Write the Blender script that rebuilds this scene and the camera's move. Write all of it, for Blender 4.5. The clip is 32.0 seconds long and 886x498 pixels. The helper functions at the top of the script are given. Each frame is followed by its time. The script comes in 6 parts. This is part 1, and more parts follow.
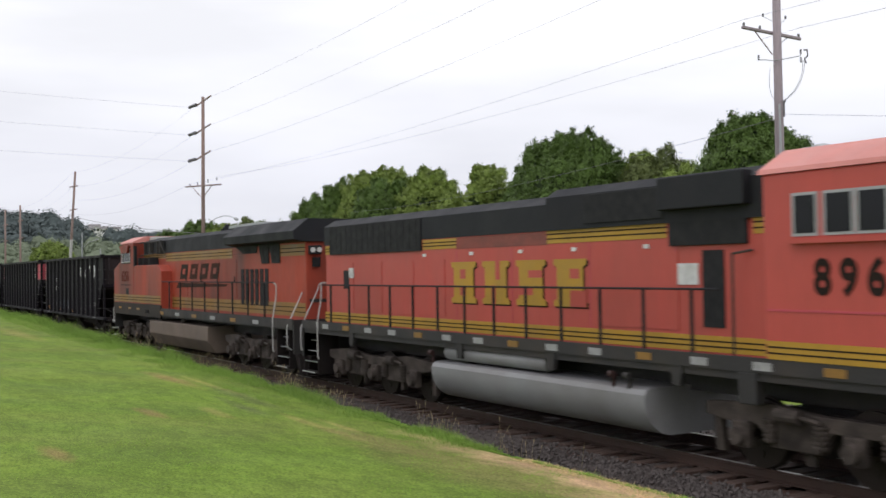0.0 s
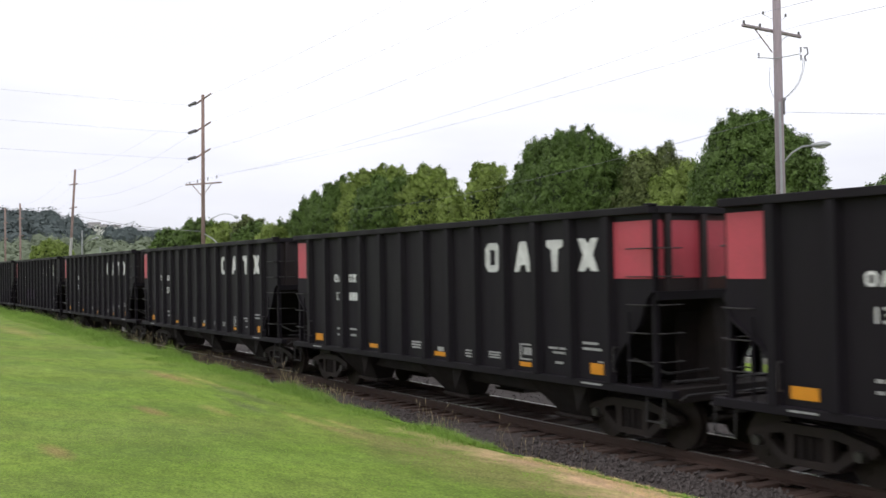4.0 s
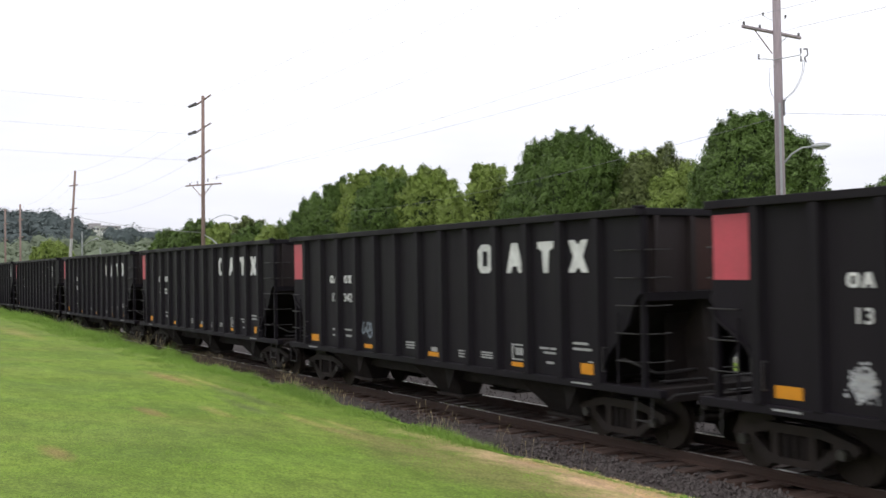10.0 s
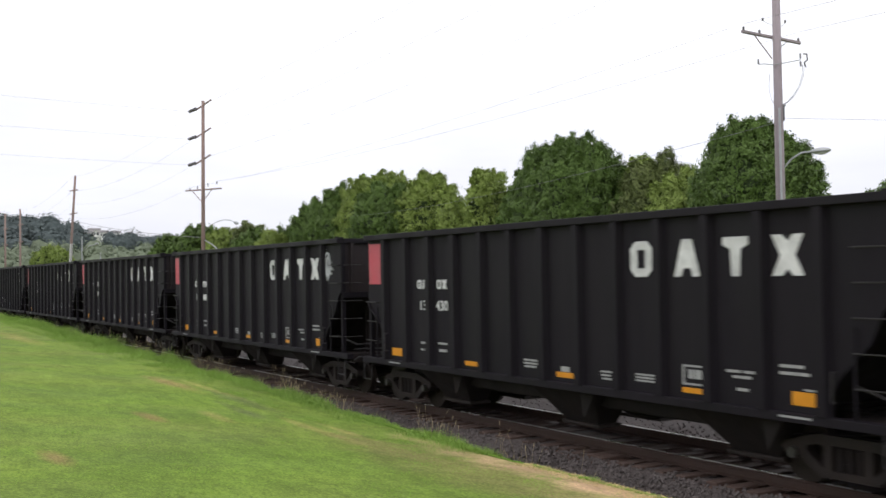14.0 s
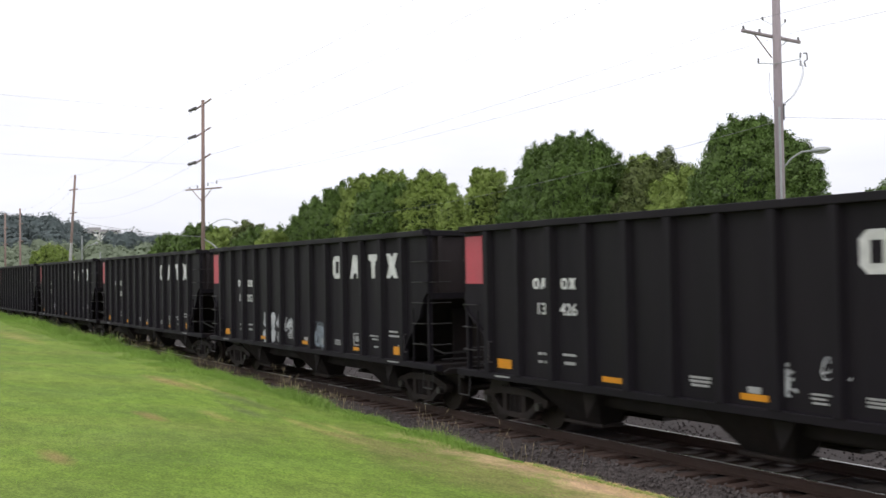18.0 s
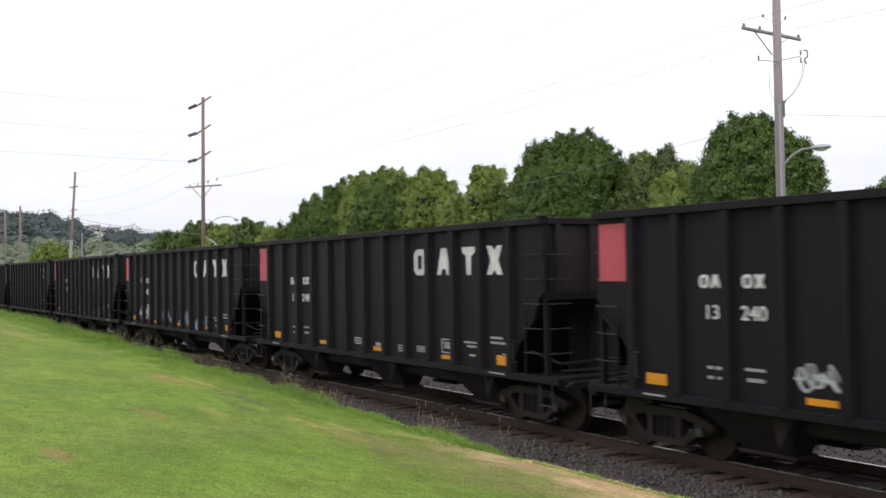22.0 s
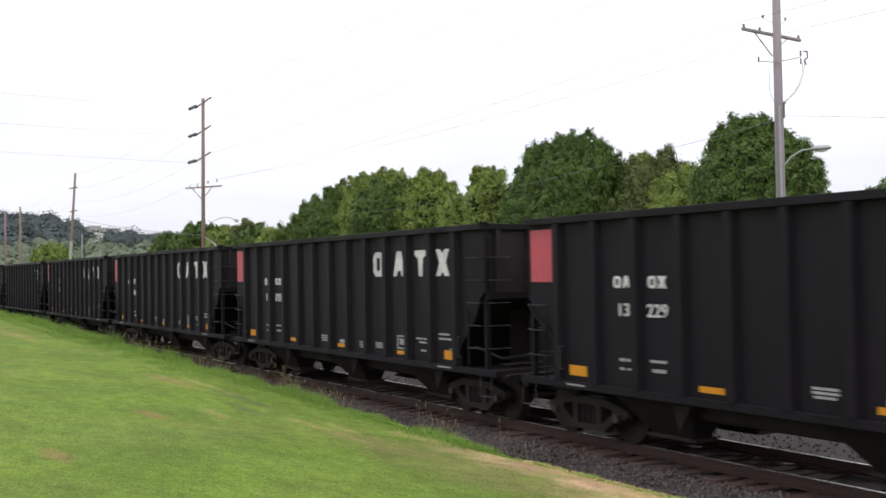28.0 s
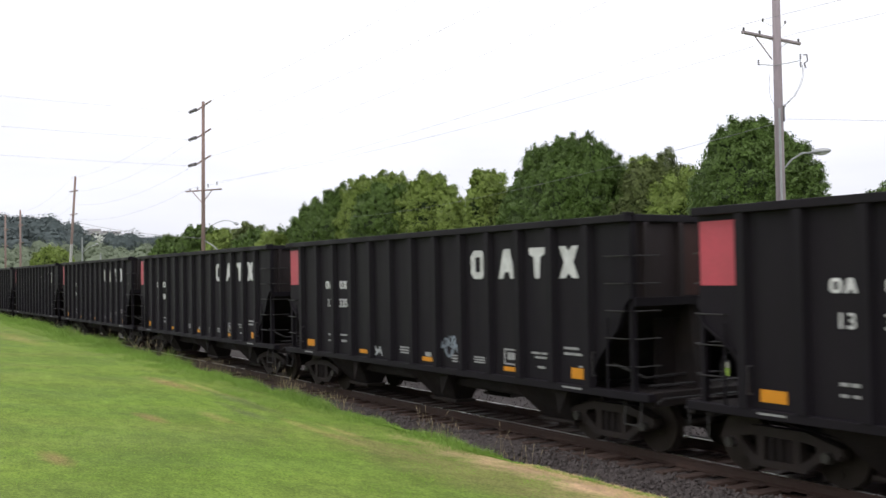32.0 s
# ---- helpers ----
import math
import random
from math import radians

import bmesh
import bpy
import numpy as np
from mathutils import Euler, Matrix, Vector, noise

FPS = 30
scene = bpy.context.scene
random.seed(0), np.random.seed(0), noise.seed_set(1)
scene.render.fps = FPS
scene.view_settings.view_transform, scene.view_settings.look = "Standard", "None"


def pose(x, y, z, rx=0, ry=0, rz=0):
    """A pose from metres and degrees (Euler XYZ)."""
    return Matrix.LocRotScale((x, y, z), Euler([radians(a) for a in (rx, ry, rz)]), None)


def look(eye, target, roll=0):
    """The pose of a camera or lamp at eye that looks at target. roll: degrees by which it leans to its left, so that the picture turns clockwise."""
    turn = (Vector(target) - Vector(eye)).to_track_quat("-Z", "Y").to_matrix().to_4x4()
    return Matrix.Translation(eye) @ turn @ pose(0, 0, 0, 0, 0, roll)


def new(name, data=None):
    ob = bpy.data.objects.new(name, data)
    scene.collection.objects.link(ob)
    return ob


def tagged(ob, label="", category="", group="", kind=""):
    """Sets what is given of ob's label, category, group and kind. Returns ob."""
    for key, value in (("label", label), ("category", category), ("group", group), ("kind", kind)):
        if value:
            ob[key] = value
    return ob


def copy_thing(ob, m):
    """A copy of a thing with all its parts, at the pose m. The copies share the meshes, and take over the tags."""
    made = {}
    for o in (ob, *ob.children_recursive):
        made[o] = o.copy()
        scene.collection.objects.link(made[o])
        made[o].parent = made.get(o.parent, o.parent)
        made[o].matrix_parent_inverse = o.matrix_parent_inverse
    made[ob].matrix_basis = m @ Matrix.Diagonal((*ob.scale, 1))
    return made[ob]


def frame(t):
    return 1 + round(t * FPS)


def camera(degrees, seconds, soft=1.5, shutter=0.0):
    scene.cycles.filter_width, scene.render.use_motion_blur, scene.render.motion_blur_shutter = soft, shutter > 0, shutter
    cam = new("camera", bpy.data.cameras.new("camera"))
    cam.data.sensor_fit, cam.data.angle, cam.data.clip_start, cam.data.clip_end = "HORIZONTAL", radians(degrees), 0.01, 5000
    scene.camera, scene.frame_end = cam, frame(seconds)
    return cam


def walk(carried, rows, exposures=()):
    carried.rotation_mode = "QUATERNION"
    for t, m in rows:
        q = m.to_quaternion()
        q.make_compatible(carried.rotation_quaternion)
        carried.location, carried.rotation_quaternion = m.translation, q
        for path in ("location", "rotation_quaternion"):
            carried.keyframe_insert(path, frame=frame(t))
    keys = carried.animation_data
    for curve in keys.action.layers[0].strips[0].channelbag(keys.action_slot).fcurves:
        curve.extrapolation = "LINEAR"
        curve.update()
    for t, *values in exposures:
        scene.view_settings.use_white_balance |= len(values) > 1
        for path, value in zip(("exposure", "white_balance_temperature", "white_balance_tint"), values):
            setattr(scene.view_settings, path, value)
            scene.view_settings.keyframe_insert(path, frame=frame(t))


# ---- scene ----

# The camera stands on a tripod on the lawn and sags by fractions of a degree.
EYE = (0.0, 0.0, 3.094)
DRIFT = [(0, 0, 3.5), (1, 0, 3.0), (2, 0, 1.5), (3, 0, 0.1), (3.5, 0, 0), (5.5, 0, -0.3), (6.5, 0.3, 1.2), (7.5, 1.3, 1.5), (9, 1.3, 1.6),
         (10, 0, 1.9), (11, -1.3, 4.6), (12, -0.9, 7.0), (13, -0.6, 8.5), (14, -0.2, 10.5), (14.5, -0.1, 11), (16.5, 0.1, 9.6), (17, 0.1, 9.9),
         (18, -0.3, 9.2), (19, -1.3, 7.7), (20, -0.2, 6.1), (21, 0.2, 4.8), (22, 0, 4.5), (23, 0, 3.4), (24, 0, 2.6), (25, 0, 1.6), (25.5, 0, 1.6),
         (27.5, 0, 4.2), (28, 0, 6.1), (28.5, 0, 9.0), (29, 0, 10.5), (30, 0, 10.7), (31, 0, 10.9), (32, 0, 11.8)]
cam = camera(45.93, 32.0, soft=1.6, shutter=0.22)


def aim(dx, dy):
    yaw, pitch = radians(59.121) + dx / 1850, radians(0.990) + dy / 1850
    way = Vector((-math.sin(yaw) * math.cos(pitch), math.cos(yaw) * math.cos(pitch), math.sin(pitch)))
    return look(EYE, Vector(EYE) + way * 50, -0.969)


walk(cam, [(t, aim(dx, dy)) for t, dx, dy in DRIFT], [(0, -0.16), (2.0, -0.15), (3.5, -0.05), (6.0, 0.03), (9.0, 0.04), (32.0, 0.04)])

# ---- sky and light: a bright overcast day ----
world = bpy.data.worlds.new("overcast_sky")
scene.world = world
world.use_nodes = True
wt = world.node_tree
wt.nodes.clear()
w_out = wt.nodes.new("ShaderNodeOutputWorld")
w_bg = wt.nodes.new("ShaderNodeBackground")
w_sky = wt.nodes.new("ShaderNodeTexSky")
w_sky.sky_type = "NISHITA"
w_sky.sun_disc = False
w_sky.sun_elevation, w_sky.sun_rotation = radians(55), radians(160)
w_dim = wt.nodes.new("ShaderNodeVectorMath")
w_dim.operation = "SCALE"
w_dim.inputs["Scale"].default_value = 0.10
w_co = wt.nodes.new("ShaderNodeTexCoord")
w_sep = wt.nodes.new("ShaderNodeSeparateXYZ")
w_ramp = wt.nodes.new("ShaderNodeValToRGB")
w_ramp.color_ramp.elements[0].position, w_ramp.color_ramp.elements[0].color = 0.0, (0.84, 0.85, 0.95, 1)
w_ramp.color_ramp.elements[1].position, w_ramp.color_ramp.elements[1].color = 0.55, (1.28, 1.28, 1.33, 1)
for w_p, w_c in ((0.10, (1.03, 1.03, 1.12)), (0.20, (1.22, 1.22, 1.28))):
    w_ramp.color_ramp.elements.new(w_p).color = (*w_c, 1)
w_map = wt.nodes.new("ShaderNodeMapping")
w_map.inputs["Scale"].default_value = (1, 1, 5)
w_noise = wt.nodes.new("ShaderNodeTexNoise")
w_noise.inputs["Scale"].default_value, w_noise.inputs["Detail"].default_value = 2.6, 6
w_cl = wt.nodes.new("ShaderNodeMapRange")
w_cl.inputs["From Min"].default_value, w_cl.inputs["From Max"].default_value = 0.3, 0.7
w_cl.inputs["To Min"].default_value, w_cl.inputs["To Max"].default_value = 0.90, 1.10
w_mul = wt.nodes.new("ShaderNodeVectorMath")
w_mul.operation = "SCALE"
w_mix = wt.nodes.new("ShaderNodeMix")
w_mix.data_type = "RGBA"
w_mix.inputs["Factor"].default_value = 0.9
wl = wt.links.new
wl(w_co.outputs["Generated"], w_sep.inputs[0])
wl(w_co.outputs["Generated"], w_map.inputs["Vector"])
wl(w_map.outputs[0], w_noise.inputs["Vector"])
wl(w_noise.outputs["Fac"], w_cl.inputs["Value"])
wl(w_sep.outputs["Z"], w_ramp.inputs["Fac"])
wl(w_ramp.outputs["Color"], w_mul.inputs[0])
wl(w_cl.outputs[0], w_mul.inputs["Scale"])
wl(w_sky.outputs[0], w_dim.inputs[0])
wl(w_dim.outputs[0], w_mix.inputs["A"])
wl(w_mul.outputs[0], w_mix.inputs["B"])
wl(w_mix.outputs["Result"], w_bg.inputs["Color"])
wl(w_bg.outputs[0], w_out.inputs["Surface"])
w_bg.inputs["Strength"].default_value = 1.0

sun_data = bpy.data.lights.new("sun", "SUN")
sun_data.energy, sun_data.angle, sun_data.color = 0.7, radians(25), (1.0, 0.97, 0.92)
sun = new("sun", sun_data)
sun.matrix_world = look((30, -40, 80), (0, 0, 0))


# ---- mesh and material tools ----
def part(name, bm, material, parent=None, label="", smooth=False):
    """Link a bmesh as one mesh object under a thing or a part."""
    me = bpy.data.meshes.new(name)
    bm.to_mesh(me)
    bm.free()
    me.materials.append(material)
    if smooth:
        me.polygons.foreach_set("use_smooth", [True] * len(me.polygons))
    ob = new(name, me)
    if parent:
        ob.parent = parent
    if label:
        ob["label"] = label
    return ob


def again(ob, x=0, y=0, z=0, rz=0, parent=None):
    """A further part on the mesh of ob."""
    o = new(ob.name.split(".")[0], ob.data)
    o.parent = parent or ob.parent
    o.matrix_basis = pose(x, y, z, 0, 0, rz)
    if "label" in ob:
        o["label"] = ob["label"]
    return o


def raw(name, verts, faces, material, parent=None, smooth=False):
    me = bpy.data.meshes.new(name)
    me.from_pydata(verts, [], faces)
    me.materials.append(material)
    if smooth:
        me.polygons.foreach_set("use_smooth", [True] * len(me.polygons))
    ob = new(name, me)
    if parent:
        ob.parent = parent
    return ob


def box(bm, x0, x1, y0, y1, z0, z1, bevel=0.0):
    r = bmesh.ops.create_cube(bm, size=1, matrix=Matrix.Translation(((x0 + x1) / 2, (y0 + y1) / 2, (z0 + z1) / 2)) @ Matrix.Diagonal((x1 - x0, y1 - y0, z1 - z0, 1)))
    if bevel:
        edges = list({e for v in r["verts"] for e in v.link_edges})
        bmesh.ops.bevel(bm, geom=edges, offset=bevel, segments=2, affect="EDGES", profile=0.5)
    return bm


def rod(bm, a, b, r0, r1=None, n=8):
    a, b = Vector(a), Vector(b)
    m = Matrix.Translation((a + b) / 2) @ (b - a).to_track_quat("Z", "Y").to_matrix().to_4x4()
    bmesh.ops.create_cone(bm, cap_ends=True, segments=n, radius1=r0, radius2=r0 if r1 is None else r1, depth=(b - a).length, matrix=m)
    return bm


def pipe(bm, pts, r, n=6):
    for a, b in zip(pts, pts[1:]):
        rod(bm, a, b, r, n=n)
        bmesh.ops.create_icosphere(bm, subdivisions=1, radius=r, matrix=Matrix.Translation(b))
    return bm


def slab(bm, outline, y0, y1, bevel=0.0):
    """A plate with an outline in x and z, from y0 to y1."""
    a = [bm.verts.new((x, y0, z)) for x, z in outline]
    b = [bm.verts.new((x, y1, z)) for x, z in outline]
    faces = [bm.faces.new(a), bm.faces.new(b[::-1])]
    for i in range(len(a)):
        j = (i + 1) % len(a)
        faces.append(bm.faces.new((a[j], a[i], b[i], b[j])))
    bmesh.ops.recalc_face_normals(bm, faces=faces)
    if bevel:
        bmesh.ops.bevel(bm, geom=list({e for f in faces[:2] for e in f.edges}), offset=bevel, segments=2, affect="EDGES", profile=0.5)
    return bm


def beam(bm, outline, x0, x1, bevel=0.0):
    """A bar with a section in y and z, from x0 to x1."""
    a = [bm.verts.new((x0, y, z)) for y, z in outline]
    b = [bm.verts.new((x1, y, z)) for y, z in outline]
    faces = [bm.faces.new(a), bm.faces.new(b[::-1])]
    for i in range(len(a)):
        j = (i + 1) % len(a)
        faces.append(bm.faces.new((a[j], a[i], b[i], b[j])))
    bmesh.ops.recalc_face_normals(bm, faces=faces)
    if bevel:
        bmesh.ops.bevel(bm, geom=list({e for f in faces for e in f.edges}), offset=bevel, segments=2, affect="EDGES", profile=0.5)
    return bm


def B():
    return bmesh.new()


def thing(name, label, category, group="", kind="", m=None):
    ob = new(name)
    ob.empty_display_size = 0.3
    if m is not None:
        ob.matrix_basis = m
    return tagged(ob, label, category, group, kind)


def pbr(name, base, rough=0.6, metal=0.0, var=0.3, scale=3.0, bump=0.15, fine=40.0, stretch=(1, 1, 1), dirt=None, dirt_amount=0.4, island=0.0, spec=0.5):
    """A surface with two scales of variation, an optional dirt colour and fine relief."""
    m = bpy.data.materials.new(name)
    m.use_nodes = True
    nt = m.node_tree
    n, l = nt.nodes.new, nt.links.new
    p = nt.nodes["Principled BSDF"]
    co = n("ShaderNodeTexCoord")
    mp = n("ShaderNodeMapping")
    mp.inputs["Scale"].default_value = stretch
    l(co.outputs["Object"], mp.inputs["Vector"])
    big, small = n("ShaderNodeTexNoise"), n("ShaderNodeTexNoise")
    big.inputs["Scale"].default_value, big.inputs["Detail"].default_value = scale, 5
    small.inputs["Scale"].default_value, small.inputs["Detail"].default_value = fine, 4
    for t in (big, small):
        l(mp.outputs[0], t.inputs["Vector"])
    add = n("ShaderNodeMath")
    add.operation = "MULTIPLY_ADD"
    l(small.outputs["Fac"], add.inputs[0])
    add.inputs[1].default_value = 0.5
    l(big.outputs["Fac"], add.inputs[2])
    rnd = n("ShaderNodeNewGeometry" if island else "ShaderNodeObjectInfo")
    add2 = n("ShaderNodeMath")
    add2.operation = "MULTIPLY_ADD"
    l(rnd.outputs["Random Per Island" if island else "Random"], add2.inputs[0])
    add2.inputs[1].default_value = island if island else 0.12
    l(add.outputs[0], add2.inputs[2])
    rng = n("ShaderNodeMapRange")
    rng.inputs["From Min"].default_value, rng.inputs["From Max"].default_value = 0.45, 1.0 + island / 2 if island else 1.1
    rng.inputs["To Min"].default_value, rng.inputs["To Max"].default_value = 1 - var, 1 + var
    l(add2.outputs[0], rng.inputs["Value"])
    sc = n("ShaderNodeVectorMath")
    sc.operation = "SCALE"
    sc.inputs[0].default_value = base
    l(rng.outputs[0], sc.inputs["Scale"])
    last = sc.outputs[0]
    if dirt:
        mx = n("ShaderNodeMix")
        mx.data_type = "RGBA"
        dn = n("ShaderNodeTexNoise")
        dn.inputs["Scale"].default_value, dn.inputs["Detail"].default_value = scale * 0.7, 8
        l(mp.outputs[0], dn.inputs["Vector"])
        dr = n("ShaderNodeMapRange")
        dr.inputs["From Min"].default_value, dr.inputs["From Max"].default_value = 0.42, 0.72
        dr.inputs["To Min"].default_value, dr.inputs["To Max"].default_value = 0, dirt_amount
        l(dn.outputs["Fac"], dr.inputs["Value"])
        l(dr.outputs[0], mx.inputs["Factor"])
        l(last, mx.inputs["A"])
        mx.inputs["B"].default_value = (*dirt, 1)
        last = mx.outputs["Result"]
    l(last, p.inputs["Base Color"])
    rr = n("ShaderNodeMapRange")
    rr.inputs["From Min"].default_value, rr.inputs["From Max"].default_value = 0.3, 0.7
    rr.inputs["To Min"].default_value, rr.inputs["To Max"].default_value = max(rough - 0.12, 0.03), min(rough + 0.12, 1)
    l(big.outputs["Fac"], rr.inputs["Value"])
    l(rr.outputs[0], p.inputs["Roughness"])
    p.inputs["Metallic"].default_value = metal
    p.inputs["Specular IOR Level"].default_value = spec
    if bump:
        bp = n("ShaderNodeBump")
        bp.inputs["Strength"].default_value, bp.inputs["Distance"].default_value = bump, 0.02
        l(small.outputs["Fac"], bp.inputs["Height"])
        l(bp.outputs[0], p.inputs["Normal"])
    return m


# ---- materials ----
M = {}
M["black"] = pbr("black_car_paint", (0.0071, 0.0053, 0.0084), 0.6, var=0.35, scale=1.2, fine=14, bump=0.1, stretch=(1, 1, 0.25), dirt=(0.0120, 0.0089, 0.0124), dirt_amount=0.55, spec=0.2)
M["black_end"] = pbr("dusty_end_paint", (0.022, 0.0162, 0.018), 0.65, var=0.4, scale=1.5, fine=20, stretch=(1, 1, 0.3), dirt=(0.036, 0.024, 0.022), dirt_amount=0.5, spec=0.3)
M["under"] = pbr("grimy_underframe", (0.0145, 0.0112, 0.0115), 0.8, var=0.4, scale=3, fine=30, bump=0.4, dirt=(0.026, 0.018, 0.016), dirt_amount=0.6, spec=0.25)
M["cast"] = pbr("brown_cast_steel", (0.024, 0.0182, 0.0172), 0.68, var=0.5, scale=4, fine=30, bump=0.4, dirt=(0.040, 0.028, 0.024), dirt_amount=0.6, spec=0.25)
M["loco_cast"] = pbr("dusty_loco_frame", (0.075, 0.060, 0.053), 0.85, var=0.5, scale=4, fine=30, bump=0.4, dirt=(0.022, 0.018, 0.016), dirt_amount=0.9, spec=0.25)
M["hub"] = pbr("worn_bearing_steel", (0.07, 0.065, 0.062), 0.45, 0.6, var=0.4, scale=8, fine=40)
M["wheel"] = pbr("wheel_steel", (0.03, 0.022, 0.019), 0.55, 0.6, var=0.4, scale=5, fine=30)
M["red"] = pbr("faded_red_paint", (0.47, 0.062, 0.090), 0.5, var=0.15, scale=2, fine=20, dirt=(0.25, 0.05, 0.05), dirt_amount=0.4)
M["amber"] = pbr("amber_reflective_sheet", (0.62, 0.25, 0.012), 0.4, var=0.12, scale=6, fine=60, bump=0.05)
M["white"] = pbr("worn_white_stencil", (0.62, 0.62, 0.62), 0.6, var=0.2, scale=5, fine=40, dirt=(0.2, 0.2, 0.2), dirt_amount=0.4)
M["grey_mark"] = pbr("grey_stencil", (0.3, 0.3, 0.3), 0.6, var=0.3, scale=8, fine=60)
M["tag_white"] = pbr("pale_spray_paint", (0.45, 0.46, 0.48), 0.6, var=0.3, scale=4, fine=20, dirt=(0.1, 0.1, 0.11), dirt_amount=0.8)
M["tag_pale"] = pbr("faded_pale_blue_spray", (0.20, 0.235, 0.28), 0.6, var=0.4, scale=4, fine=20, dirt=(0.06, 0.065, 0.075), dirt_amount=0.8)
M["tag_blue"] = pbr("faded_blue_spray", (0.045, 0.06, 0.09), 0.6, var=0.3, scale=4, fine=20, dirt=(0.02, 0.02, 0.025), dirt_amount=0.8)
M["tag_purple"] = pbr("purple_spray", (0.07, 0.025, 0.085), 0.6, var=0.3, scale=3, fine=20, dirt=(0.03, 0.02, 0.035), dirt_amount=0.8)
M["orange_old"] = pbr("dirty_orange_paint", (0.35, 0.049, 0.024), 0.6, var=0.25, scale=0.8, fine=9, stretch=(1, 1, 0.3), dirt=(0.085, 0.030, 0.024), dirt_amount=0.9)
M["orange_pink"] = pbr("faded_orange_paint", (0.46, 0.070, 0.055), 0.5, var=0.14, scale=0.9, fine=9, stretch=(1, 1, 0.35), dirt=(0.3, 0.06, 0.045), dirt_amount=0.5)
M["yellow_old"] = pbr("dirty_yellow_stripe", (0.26, 0.135, 0.026), 0.5, var=0.3, scale=1.5, fine=20, dirt=(0.13, 0.08, 0.03), dirt_amount=0.5)
M["yellow"] = pbr("golden_stripe", (0.42, 0.24, 0.02), 0.5, var=0.15, scale=1.5, fine=20, dirt=(0.25, 0.15, 0.03), dirt_amount=0.4)
M["loco_black"] = pbr("dark_roof_paint", (0.013, 0.014, 0.018), 0.7, var=0.3, scale=1.2, fine=15, dirt=(0.024, 0.023, 0.026), dirt_amount=0.5, spec=0.3)
M["loco_grey"] = pbr("weathered_dark_green_grey", (0.024, 0.0225, 0.023), 0.7, var=0.4, scale=1.5, fine=20, dirt=(0.060, 0.045, 0.036), dirt_amount=0.55)
M["dark_letter"] = pbr("dark_green_lettering", (0.022, 0.0145, 0.012), 0.85, var=0.3, scale=3, fine=20, spec=0.15)
M["faded_number"] = pbr("faded_dark_number", (0.125, 0.033, 0.024), 0.8, var=0.35, scale=3, fine=20, spec=0.2)
M["faded_mark"] = pbr("faded_dark_mark", (0.032, 0.022, 0.017), 0.85, var=0.5, scale=2, fine=12, dirt=(0.12, 0.03, 0.02), dirt_amount=0.6, spec=0.15)
M["skirt"] = pbr("dirt_caked_paint", (0.046, 0.042, 0.038), 0.85, var=0.35, scale=1.2, fine=12, dirt=(0.085, 0.058, 0.044), dirt_amount=0.6, spec=0.15)
M["scraped"] = pbr("scraped_red_primer", (0.20, 0.062, 0.05), 0.75, var=0.35, scale=2.5, fine=16, dirt=(0.33, 0.07, 0.05), dirt_amount=0.5)
M["tank_tan"] = pbr("dusty_tan_tank", (0.175, 0.132, 0.104), 0.7, var=0.2, scale=1.0, fine=20, dirt=(0.09, 0.07, 0.055), dirt_amount=0.6)
M["tank_grey"] = pbr("grey_tank_paint", (0.24, 0.24, 0.25), 0.5, var=0.15, scale=1.0, fine=20, dirt=(0.13, 0.11, 0.10), dirt_amount=0.5)
M["roof_pink"] = pbr("sun_bleached_red_paint", (0.62, 0.24, 0.21), 0.5, var=0.12, scale=1.5, fine=20, dirt=(0.4, 0.12, 0.1), dirt_amount=0.5)
M["rail_white"] = pbr("white_handrail_paint", (0.42, 0.41, 0.40), 0.5, var=0.2, scale=5, fine=40)
M["glass"] = pbr("dark_cab_glass", (0.01, 0.011, 0.013), 0.18, var=0.1, bump=0.0, spec=0.22)
M["dark"] = pbr("dark_grille", (0.006, 0.006, 0.008), 0.8, var=0.3, scale=6, fine=40)
M["lamp"] = pbr("pale_lamp_glass", (0.6, 0.6, 0.6), 0.2, var=0.1)
M["grass"] = pbr("mown_grass", (0.135, 0.207, 0.031), 0.9, var=0.20, scale=0.45, fine=5, bump=0.3, stretch=(1.5, 0.8, 1), dirt=(0.205, 0.225, 0.055), dirt_amount=0.5, spec=0.1)


def add_flecks(m, scale, low, high, turn=30, long=1.0):
    """A further, finer layer of light and dark over a material's colour."""
    nt = m.node_tree
    p = nt.nodes["Principled BSDF"]
    src = p.inputs["Base Color"].links[0].from_socket
    co, no, rg, sc = nt.nodes.new("ShaderNodeTexCoord"), nt.nodes.new("ShaderNodeTexNoise"), nt.nodes.new("ShaderNodeMapRange"), nt.nodes.new("ShaderNodeVectorMath")
    mp = nt.nodes.new("ShaderNodeMapping")
    mp.inputs["Rotation"].default_value, mp.inputs["Scale"].default_value = (0, 0, radians(turn)), (1 / long, 1, 1)
    nt.links.new(co.outputs["Object"], mp.inputs["Vector"])
    no.inputs["Scale"].default_value, no.inputs["Detail"].default_value = scale, 6
    rg.inputs["From Min"].default_value, rg.inputs["From Max"].default_value = 0.3, 0.7
    rg.inputs["To Min"].default_value, rg.inputs["To Max"].default_value = low, high
    sc.operation = "SCALE"
    nt.links.new(mp.outputs[0], no.inputs["Vector"])
    nt.links.new(no.outputs["Fac"], rg.inputs["Value"])
    nt.links.new(src, sc.inputs[0])
    nt.links.new(rg.outputs[0], sc.inputs["Scale"])
    nt.links.new(sc.outputs[0], p.inputs["Base Color"])


